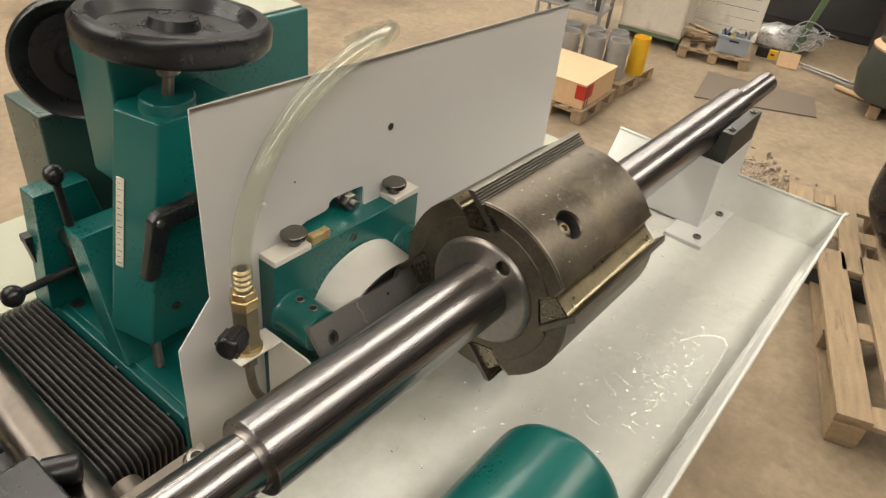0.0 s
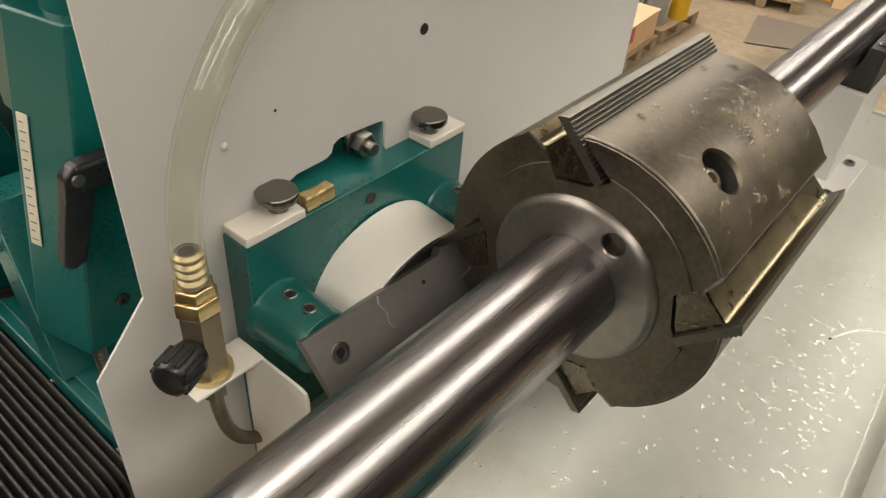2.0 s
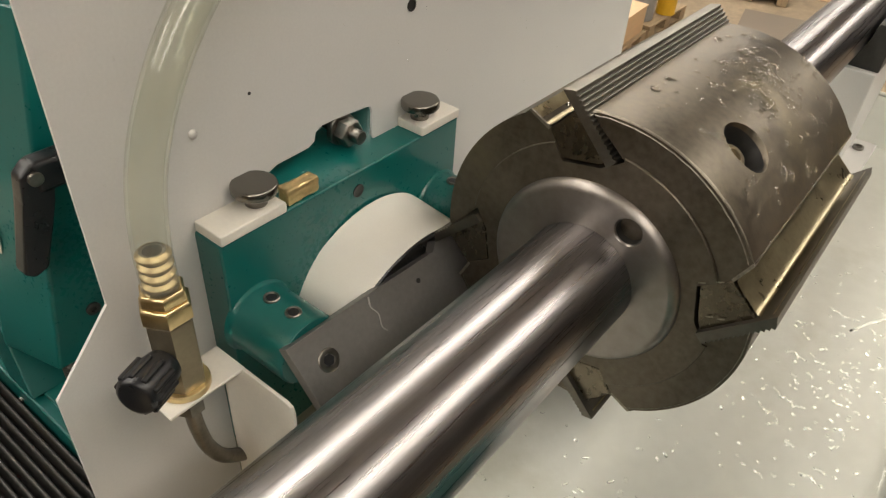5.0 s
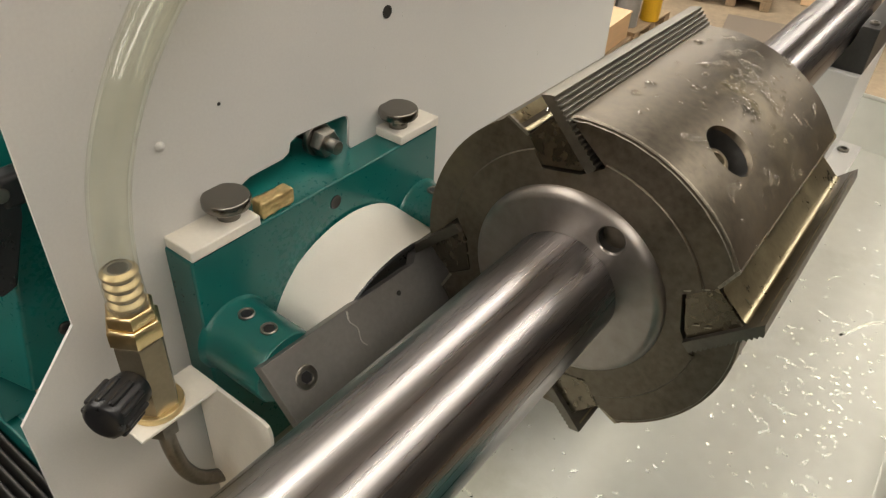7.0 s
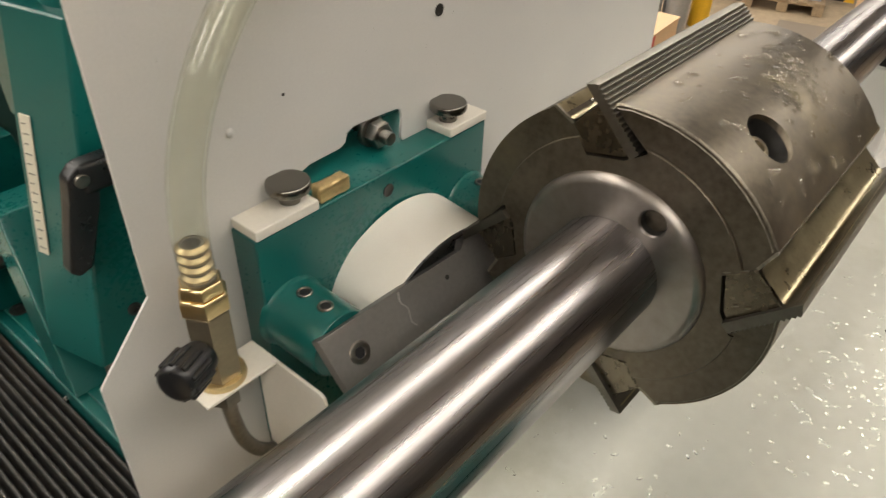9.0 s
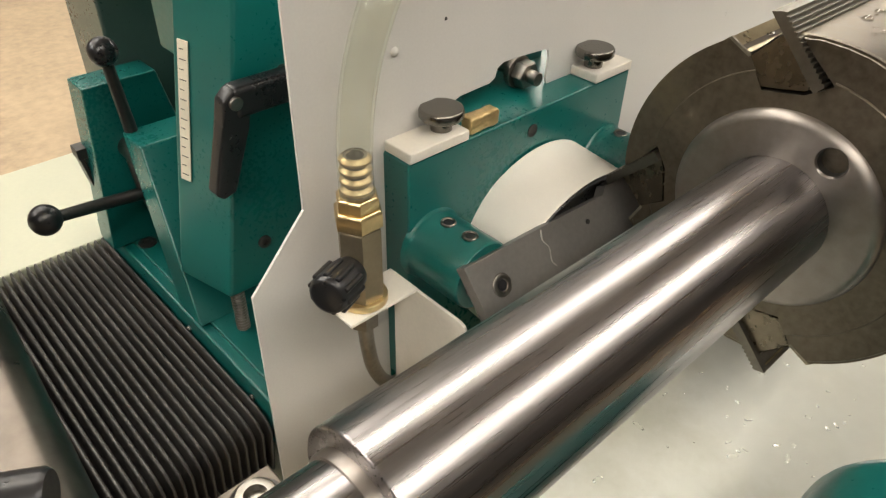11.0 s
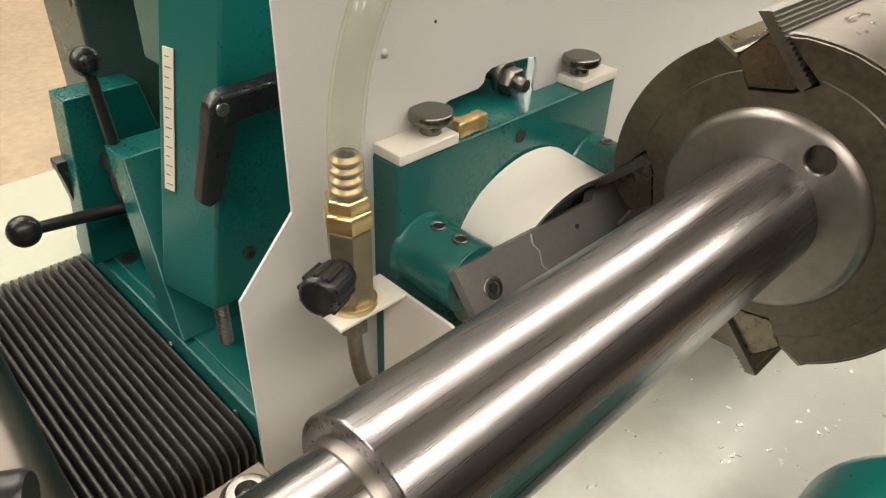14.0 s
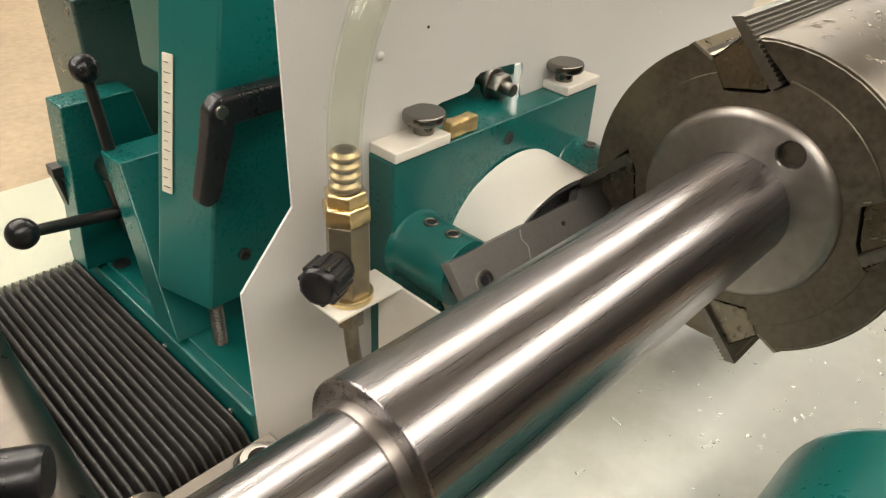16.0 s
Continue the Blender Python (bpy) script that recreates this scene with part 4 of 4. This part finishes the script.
bm = fresh()
for i in range(45):
    x, z = rng.uniform(-0.2, 0.4), rng.uniform(-0.02, 0.17)
    r = rng.choice((0.0006, 0.0008, 0.0012))
    res = bmesh.ops.create_icosphere(bm, subdivisions=2, radius=1)
    bmesh.ops.transform(bm, matrix=Matrix.Translation((x + CX, GY - 0.0002, z)) @ Matrix.Diagonal((r, r * 0.5, r * rng.uniform(1, 2.4), 1)), verts=res["verts"])
solid("guard_drops", bm, M_WATER, "clear coolant drops on the splash guard", "drops", kind="stuff", smooth=180).visible_shadow = False
part("rivet", lathe(fresh(), [(0.0032, 0.0), (0.003, 0.001), (0.0018, 0.002), (0, 0.0022)], (-0.137, GY, 0.0790), (0, -1, 0), 16), M_WHITE, guard, "small painted rivet head")
part("rivet", lathe(fresh(), [(0.0013, 0.0), (0.0011, 0.0004), (0, 0.0006)], (-0.0915, GY, 0.0905), (0, -1, 0), 16), M_DARK, guard)

# ---- things standing about the hall ----
set_before = set(scene.collection.objects)
K = 0.64           # the far stacks are small ones


def small(x, y, z, turn=0, tilt=0):
    return pose(x, y, z, 0, tilt, turn) @ Matrix.Diagonal((K, K, K, 1))


def pallet(x, y, turn, lx=1.2, ly=0.8, seed=1, size=1.0):
    """A flat wooden pallet: top boards, three runners of blocks, bottom boards."""
    r = random.Random(seed)
    p = tagged(new("wooden_pallet"), "worn grey-brown wooden pallet on the concrete floor", "pallet", "pallets in the hall")
    p.matrix_world = pose(x, y, FLOOR + 0.004, 0, 0, turn) @ Matrix.Diagonal((size, size, size, 1))
    n = 5
    for i in range(n):
        y0 = (ly - 0.13) * i / (n - 1)
        w = 0.13 if i % 2 == 0 else 0.1
        part("top_board", box(fresh(), r.uniform(0, 0.006), lx - r.uniform(0, 0.006), y0, y0 + w, 0.122, 0.144, 0.002, 1), M_WOOD, p)
    for x0 in (0.0, (lx - 0.14) / 2, lx - 0.14):
        part("cross_board", box(fresh(), x0 + 0.01, x0 + 0.13, 0.001, ly - 0.001, 0.1, 0.1215, 0.002, 1), M_WOOD, p)
        for y0 in (0.0, (ly - 0.12) / 2, ly - 0.12):
            part("block", box(fresh(), x0, x0 + 0.14, y0 + 0.002, y0 + 0.118, 0.0225, 0.0995, 0.002, 1), M_WOOD, p)
    for y0 in (0.0, (ly - 0.12) / 2, ly - 0.12):
        part("bottom_board", box(fresh(), 0.002, lx - 0.002, y0 + 0.005, y0 + 0.112, 0.0, 0.022, 0.002, 1), M_WOOD, p)
    return p


PZ = FLOOR + 0.004 + 0.144
QZ = FLOOR + 0.005 + 0.144 * K
pallet(1.42, -1.25, 8.4, 1.2, 0.8, 2)
pallet(2.42, -1.16, 6, 0.8, 1.0, 3)
pallet(3.30, 1.23, -6, 0.86, 0.8, 4, K)
pallet(3.93, 1.17, -10, 0.93, 1.2, 5, K)
pallet(5.24, 0.46, 6, 0.8, 0.9, 6, K)

# plywood crate with a red sprayed edge
crate = tagged(new("plywood_crate"), "pale plywood crate with a red sprayed corner on a pallet", "crate")
crate.matrix_world = small(3.33, 1.25, QZ, -6)
part("crate_box", box(fresh(), 0, 0.78, 0, 0.7, 0, 0.25, 0.004), M_PLY, crate)
part("crate_lid", box(fresh(), -0.008, 0.788, -0.008, 0.708, 0.251, 0.27, 0.002), M_PLY, crate)
part("red_patch", box(fresh(), -0.0035, 0.2, -0.0035, 0.1, 0.1, 0.248, 0.001), M_RED, crate, "red sprayed corner")
for x0 in (0.03, 0.09):
    part("strap", box(fresh(), x0, x0 + 0.016, -0.006, -0.004, 0.0, 0.25), M_DARK, crate)


def drum(x, y, material, colour, h=0.36, r=0.1):
    d = thing("steel_canister", "%s painted open steel canister standing on a pallet" % colour, "canister", x, y, QZ + 0.001, "canisters on the pallet")
    d.scale = (K, K, K)
    part("shell", lathe(fresh(), [(r * 0.96, 0), (r, 0.012), (r, h * 0.9), (r * 0.94, h * 0.94), (r * 0.94, h), (r * 0.88, h), (r * 0.88, h * 0.86), (0, h * 0.86)], n=32), material, d)
    part("collar_ring", lathe(fresh(), [(r * 0.95, h), (r * 0.99, h + 0.006), (r * 0.95, h + 0.012), (r * 0.9, h + 0.006)], n=32, close=False), material, d)
    part("foot_ring", lathe(fresh(), [(r * 1.0, 0.0), (r * 1.03, 0.006), (r * 1.0, 0.02)], n=32, close=False), material, d)
    return d


for dx, dy in ((4.06, 1.27), (4.03, 1.44), (4.0, 1.62), (4.24, 1.33), (4.2, 1.5), (4.18, 1.68)):
    drum(dx, dy, M_STEELGREY, "grey", 0.42, 0.115)
drum(4.26, 1.16, M_YELLOW, "yellow", 0.42, 0.1)

# white cabinet on a green stand
cab = tagged(new("white_cabinet"), "old white enamelled cabinet on a green steel stand", "cabinet")
cab.matrix_world = small(5.3, 1.06, FLOOR, -2)
part("cabinet_body", box(fresh(), 0, 0.55, 0, 0.86, 0.16, 1.25, 0.01), M_OLDWHITE, cab)
part("cabinet_door", box(fresh(), -0.018, -0.001, 0.02, 0.84, 0.19, 1.23, 0.006), M_OLDWHITE, cab)
part("stand", box(fresh(), 0.0, 0.55, 0.0, 0.86, 0.11, 0.159, 0.003), mat("green_stand_paint", (0.12, 0.17, 0.1), 0.5, 0, 0.15, 8, 0.2, 60), cab)
for x0 in (0.02, 0.49):
    for y0 in (0.02, 0.8):
        part("stand_leg", box(fresh(), x0, x0 + 0.04, y0, y0 + 0.04, 0, 0.11), M_DARK, cab)

# white slatted panel leaning at the back
pan = tagged(new("slatted_panel"), "dirty white boarded door panel leaning against junk", "panel")
pan.matrix_world = small(5.75, 0.5, FLOOR + 0.1, 2, 10)
for i in range(7):
    part("board", box(fresh(), 0, 0.03, 0, 0.92, 0.135 * i, 0.135 * i + 0.128, 0.006), M_OLDWHITE, pan)
part("stile", box(fresh(), -0.012, -0.001, 0.0, 0.08, 0, 0.94, 0.003), M_OLDWHITE, pan)

# plastic crate full of tools
tub = tagged(new("plastic_crate"), "grey plastic crate full of mixed tools on a pallet", "crate")
tub.matrix_world = small(5.3, 0.5, QZ + 0.001, 6)
bm = fresh()
for q in ((0, 0.02, 0, 0.4), (0.26, 0.28, 0, 0.4), (0.02, 0.26, 0, 0.02), (0.02, 0.26, 0.38, 0.4)):
    box(bm, *q, 0.0, 0.22, 0.003)
box(bm, 0.02, 0.26, 0.02, 0.38, 0.0, 0.02)
part("tub", bm, M_CRATE, tub)
part("tub_rim", box(fresh(), -0.01, -0.001, -0.01, 0.41, 0.19, 0.215, 0.003), M_CRATE, tub)
part("hand_slot", box(fresh(), -0.004, -0.0012, 0.14, 0.26, 0.15, 0.175, 0.001), M_DARK, tub)
for i in range(12):
    t = thing("loose_tool", "assorted worn hand tool lying in the plastic crate", "tool", 5.3, 0.5, QZ, "tools in the crate")
    t.scale = (K, K, K)
    a = (rng.uniform(-0.03, 0.18), rng.uniform(0.06, 0.36), 0.17)
    a = (a[0] + 0.02, a[1], a[2])
    b = (a[0] + rng.uniform(-0.06, 0.06), a[1] + rng.uniform(-0.08, 0.08), rng.uniform(0.22, 0.30))
    part("tool_bar", cyl(fresh(), a, b, rng.uniform(0.01, 0.024), 12, 0.002), rng.choice((M_YELLOW, M_DARK, M_WOOD, M_STEELGREY, M_OLDWHITE)), t)

# offcuts beside the crate
for i in range(9):
    bm = box(fresh(), -rng.uniform(0.12, 0.3), 0.2, -0.03, 0.03, -0.012, 0.012, 0.002, 1)
    o = solid("timber_offcut", bm, rng.choice((M_WOOD, M_OLIVE, M_WOOD)), "weathered timber offcut lying on a pallet", "offcut", "offcuts on the pallet")
    o.matrix_world = pose(5.4 + rng.uniform(-0.1, 0.12), 0.88 + rng.uniform(-0.06, 0.1), QZ + 0.012 + 0.013 * i, rng.uniform(-4, 4), rng.uniform(-6, 6), rng.uniform(40, 130)) @ Matrix.Diagonal((K, K, K, 1))

# tangle of cable on sacks
sk = fresh()
ball(sk, (0, 0, 0), 1, 24)
for v in sk.verts:
    v.co *= 1 + 0.14 * noise.noise(v.co * 2.2)
    v.co = Vector((v.co.x * 0.28, v.co.y * 0.36, max(v.co.z, -0.6) * 0.2))
o = solid("plastic_sack", sk, mat("silver_sheet", (0.5, 0.49, 0.47), 0.3, 0.3, 0.2, 9, 0.8, 30), "crumpled silver-grey plastic sack on the floor", "sack")
o.matrix_world = small(6.15, 0.34, FLOOR + 0.08)
cb = thing("cable_tangle", "tangled heap of grey electric cable on the floor", "cable", 6.1, 0.12, FLOOR)
cb.scale = (K, K, K)
for i in range(16):
    r = rng.uniform(0.12, 0.26)
    t0 = Matrix.Rotation(rng.uniform(0, 6), 3, "Z") @ Matrix.Rotation(rng.uniform(-1.0, 1.0), 3, "X")
    c = Vector((rng.uniform(-0.12, 0.12), rng.uniform(-0.2, 0.2), rng.uniform(0.16, 0.34)))
    pts = [c + t0 @ Vector((r * math.cos(TAU * k / 10) * rng.uniform(0.85, 1.1), r * math.sin(TAU * k / 10), 0.02 * math.sin(k * 2.0))) for k in range(11)]
    for q in pts:
        q.z = max(q.z, 0.012)
    part("cable_loop", tube(fresh(), pts, 0.008, 6, 4), M_WIRE, cb)

# board, level, bars and post on the floor
o = solid("beige_board", box(fresh(), 0, 0.03, 0, 0.26, 0, 0.2, 0.004), M_PLY, "small beige board leaning on scrap", "board")
o.matrix_world = small(5.62, 0.1, FLOOR + 0.004, 8, 20)
o = thing("spirit_level", "yellow and black spirit level lying on scrap", "level", 5.68, 0.3, FLOOR + 0.02)
o.scale = (K, K, K)
part("level_body", box(fresh(), 0, 0.05, -0.02, 0.09, 0, 0.12, 0.004), M_YELLOW, o)
part("level_end", box(fresh(), 0, 0.06, 0.091, 0.25, 0, 0.13, 0.006), M_BLACK, o)
part("level_window", box(fresh(), -0.003, -0.0005, 0.015, 0.06, 0.05, 0.075, 0.002), M_BLACK, o)
for i, (a, b, m) in enumerate((((5.75, 0.1, 0.03), (5.5, -0.5, 0.03), M_ZINC), ((5.7, 0.06, 0.02), (5.43, -0.5, 0.02), M_STEELGREY))):
    solid("steel_bar", cyl(fresh(), (a[0], a[1], FLOOR + a[2]), (b[0], b[1], FLOOR + b[2]), 0.01, 12), m, "long bare steel bar lying on the floor", "bar", "bars on the floor")
solid("wood_billet", cyl(fresh(), (5.4, -0.22, FLOOR + 0.024), (5.28, -0.45, FLOOR + 0.024), 0.02, 16, 0.004), M_PLY, "short pale wooden billet on the floor", "billet")
solid("green_post", box(fresh(), 0, 0.05, 0, 0.05, 0, 1.3, 0.004, m=pose(6.0, 0.16, FLOOR, 12, 3, 10)), mat("green_post_paint", (0.1, 0.15, 0.07), 0.5, 0, 0.15, 8, 0.2, 60), "leaning green painted steel post", "post")
# made-up cabinet shape with doors, filling a featureless dark region
o = thing("dark_filler", "dark cabinet shape added to fill the dark region at the back", "cabinet", 6.9, -0.75, FLOOR)
part("cabinet_body", box(fresh(), 0, 0.7, 0, 1.75, 0, 1.5, 0.02), M_SHADOW, o)
for y0 in (0.03, 0.89):
    part("cabinet_door", box(fresh(), -0.02, -0.002, y0, y0 + 0.83, 0.08, 1.45, 0.006), M_SHADOW, o)
bm = box(fresh(), 6.0, 6.9, -1.6, -0.42, FLOOR, FLOOR + 0.75, 0.02)
solid("brown_box", bm, mat("dark_brown_paint", (0.06, 0.045, 0.035), 0.6, 0, 0.25, 3, 0.4, 40), "dark brown steel box standing at the back", "box")
bm = box(fresh(), 6.05, 6.9, -1.6, -0.5, FLOOR + 0.76, FLOOR + 1.0, 0.03)
solid("grey_cover", bm, M_STEELGREY, "grey metal cover lying on the brown box", "cover")
# old machine parts on a rack behind the canisters
rack = thing("parts_rack", "steel rack with dark old machine parts on it", "rack", 5.1, 1.72, FLOOR)
rack.scale = (K, K, K)
for px_, py_ in ((0, 0), (0.5, 0), (0, 0.9), (0.5, 0.9)):
    part("rack_post", box(fresh(), px_, px_ + 0.04, py_, py_ + 0.04, 0, 1.5), M_STEELGREY, rack)
for z0 in (0.3, 0.72, 1.15):
    part("rack_shelf", box(fresh(), -0.01, 0.55, -0.01, 0.95, z0, z0 + 0.025), M_STEELGREY, rack)
for i in range(9):
    x0, y0, z0 = rng.uniform(0.02, 0.3), 0.04 + 0.1 * i, rng.choice((0.326, 0.746))
    bx = box(fresh(), 5.1 + K * x0, 5.1 + K * x0 + rng.uniform(0.06, 0.12), 1.72 + K * y0, 1.72 + K * y0 + 0.055, FLOOR + K * z0 + 0.001, FLOOR + K * z0 + rng.uniform(0.06, 0.2), 0.015)
    solid("machine_part", bx, rng.choice((M_SHADOW, M_STEELGREY, M_OLIVE, M_OLDWHITE)), "old dark machine part on a rack shelf", "machine part", "parts on the rack")

# black bag and dark machine near the pallets
bm = fresh()
ball(bm, (0, 0, 0), 1, 40)
for v in bm.verts:
    z = v.co.z
    v.co *= 1 + 0.07 * noise.noise(v.co * 2.4) + 0.03 * noise.noise(v.co * 7)
    v.co = Vector((v.co.x * 0.24, v.co.y * 0.26, (max(z, -0.92) + 0.92) * 0.36))
o = solid("black_sack", bm, mat("black_polythene", (0.012, 0.012, 0.014), 0.28, 0, 0.3, 8, 1.0, 30), "full shiny black polythene sack standing on a pallet", "sack", smooth=60)
o.matrix_world = pose(2.72, -0.68, PZ + 0.004)
o = thing("old_machine", "dark olive rounded machine standing on wooden blocks", "machine", 5.12, -0.6, FLOOR)
o.scale = (0.8, 0.8, 0.8)
bm = lathe(fresh(), [(0.2, 0.1), (0.34, 0.16), (0.38, 0.36), (0.33, 0.62), (0.2, 0.78), (0.0, 0.8)], n=32)
part("casing", bm, M_OLIVE, o)
part("band", lathe(fresh(), [(0.335, 0.6), (0.342, 0.62), (0.3, 0.66)], n=32, close=False), M_PLY, o)
for a in range(3):
    part("foot_block", box(fresh(), -0.05, 0.05, -0.05, 0.05, 0, 0.12, 0.004, m=pose(0.22 * math.cos(a * 2.1 + 2.6), 0.22 * math.sin(a * 2.1 + 2.6), 0)), M_WOOD, o)
solid("black_beam", box(fresh(), 2.34, 2.4, -1.5, -0.29, FLOOR + 0.004, FLOOR + 0.1, 0.004), M_SHADOW, "black steel beam lying between pallets", "beam")

# sheet and rubble on the floor
bm = prism(fresh(), [(5.0, 0.72), (5.04, -0.1), (4.63, -0.15), (4.37, 0.7)], FLOOR + 0.005, FLOOR + 0.009, "z")
solid("floor_sheet", bm, M_MAT, "thin grey board lying flat on the floor", "board", smooth=0)
bm = fresh()
for i in range(700):
    a, r = rng.uniform(0, TAU), abs(rng.gauss(0, 0.5))
    x, y = 3.36 + 0.32 * r * math.cos(a), 0.14 + 0.3 * r * math.sin(a)
    s = rng.choice((0.006, 0.009, 0.014, 0.02, 0.03)) * rng.uniform(0.6, 1.2)
    res = bmesh.ops.create_icosphere(bm, subdivisions=1, radius=1)
    for v in res["verts"]:
        v.co *= rng.uniform(0.7, 1.2)
    bmesh.ops.transform(bm, matrix=pose(x, y, FLOOR + s * 0.3, rng.uniform(0, 360), rng.uniform(0, 40), 0) @ Matrix.Diagonal((s, s * 0.8, s * 0.5, 1)), verts=res["verts"])
solid("rubble", bm, M_RUBBLE, "heap of broken concrete rubble on the floor", "rubble", kind="stuff", smooth=0)

# floor finds behind the carriage
bm = fresh()
gridv = [[bm.verts.new((0.24 * i / 12, 0.16 * j / 8, 0.012 + 0.02 * noise.noise((i * 0.6, j * 0.7, 5)))) for j in range(9)] for i in range(13)]
for i in range(12):
    for j in range(8):
        bm.faces.new((gridv[i][j], gridv[i + 1][j], gridv[i + 1][j + 1], gridv[i][j + 1]))
o = solid("rag", bm, M_RAG, "crumpled white and blue rag on the floor", "rag", smooth=60)
o.matrix_world = pose(0.74, 2.42, FLOOR + 0.012, 0, 0, -30)
for i, (x, y, a) in enumerate(((0.36, 4.2, 20), (-0.12, 3.4, 70))):
    o = thing("white_packet", "small white plastic packet lying on the floor", "packet", x, y, FLOOR + 0.002, "packets on the floor")
    part("packet", box(fresh(), 0, 0.12, 0, 0.08, 0.0, 0.02, 0.006, m=pose(0, 0, 0, 0, 0, a)), M_OLDWHITE, o)
    part("sticker", box(fresh(), 0.035, 0.085, 0.02, 0.06, 0.0204, 0.0216, m=pose(0, 0, 0, 0, 0, a)), M_PLY, o)
o = thing("red_box", "red painted steel tool box standing on the floor", "box", 4.3, 4.3, FLOOR)
part("box_body", box(fresh(), 0, 0.45, 0, 0.6, 0.06, 0.6, 0.01), M_RED, o)
for x0 in (0.02, 0.38):
    for y0 in (0.02, 0.53):
        part("box_foot", box(fresh(), x0, x0 + 0.05, y0, y0 + 0.05, 0, 0.06), M_DARK, o)

# the hall's things as a whole: turned and drawn in to where they stand beyond the machine
bpy.context.view_layer.update()
HALL = Matrix.Translation((0.333, -0.273, FLOOR)) @ Matrix.Rotation(radians(10.33), 4, "Z") @ Matrix.Diagonal((0.882, 0.882, 0.882, 1)) @ Matrix.Translation((0, 0, -FLOOR))
for ob in [o for o in scene.collection.objects if o not in set_before and o.parent is None]:
    ob.matrix_world = HALL @ ob.matrix_world

# steel bar and clamp at the bed's near end
M_BAR = mat("worn_dark_bar_steel", (0.16, 0.14, 0.12), 0.3, 1, 0.2, 14, 0.0, 120, rvar=0.15)
o = thing("clamp_bar", "heavy round dark steel bar held in a black clamp block", "bar")
part("round_bar", lathe(fresh(), [(0.0, 0.0), (0.024, 0.0), (0.026, 0.002), (0.026, 0.62), (0.0, 0.62)], (-0.452, 0.075, -0.0865), (0.065, 1, 0.0), 40), M_BAR, o)
part("end_boss", lathe(fresh(), [(0.0, 0.0), (0.015, 0.0), (0.017, 0.002), (0.017, 0.03), (0.0, 0.03)], (-0.415, 0.088, -0.090), (0.03, 1, 0), 28), M_BLOCK, o, "pale steel boss")
part("clamp_block", box(fresh(), -0.572, -0.464, 0.09, 0.165, -0.10, -0.030, 0.004), M_BLACK, o)
part("clamp_cap", lathe(fresh(), [(0.0, 0.0), (0.0125, 0.0), (0.014, 0.002), (0.014, 0.029), (0.012, 0.032), (0.0, 0.032)], (-0.467, 0.150, -0.045), (1, -0.6, 0.0), 28), M_BLACK, o)
part("clamp_post", box(fresh(), -0.482, -0.432, 0.16, 0.26, -0.37, -0.11, 0.004), M_DARK, o)

# rounded teal casing beside the tray
o = thing("motor_casing", "smooth teal painted round motor casing beside the coolant tray", "motor")
part("casing", lathe(fresh(), [(0.0, 0.0), (0.05, 0.0)] + [(0.05 + 0.026 * math.sin(radians(a)), -0.026 + 0.026 * math.cos(radians(a))) for a in range(10, 91, 10)] + [(0.076, -0.30), (0.0, -0.30)], (-0.08, -0.178, -0.120), (1, 0.0, 0.0), 64, False), M_TEAL, o, smooth=40)
part("casing_foot", box(fresh(), -0.33, -0.13, -0.21, -0.14, TZ, -0.175, 0.003), M_DARK, o)
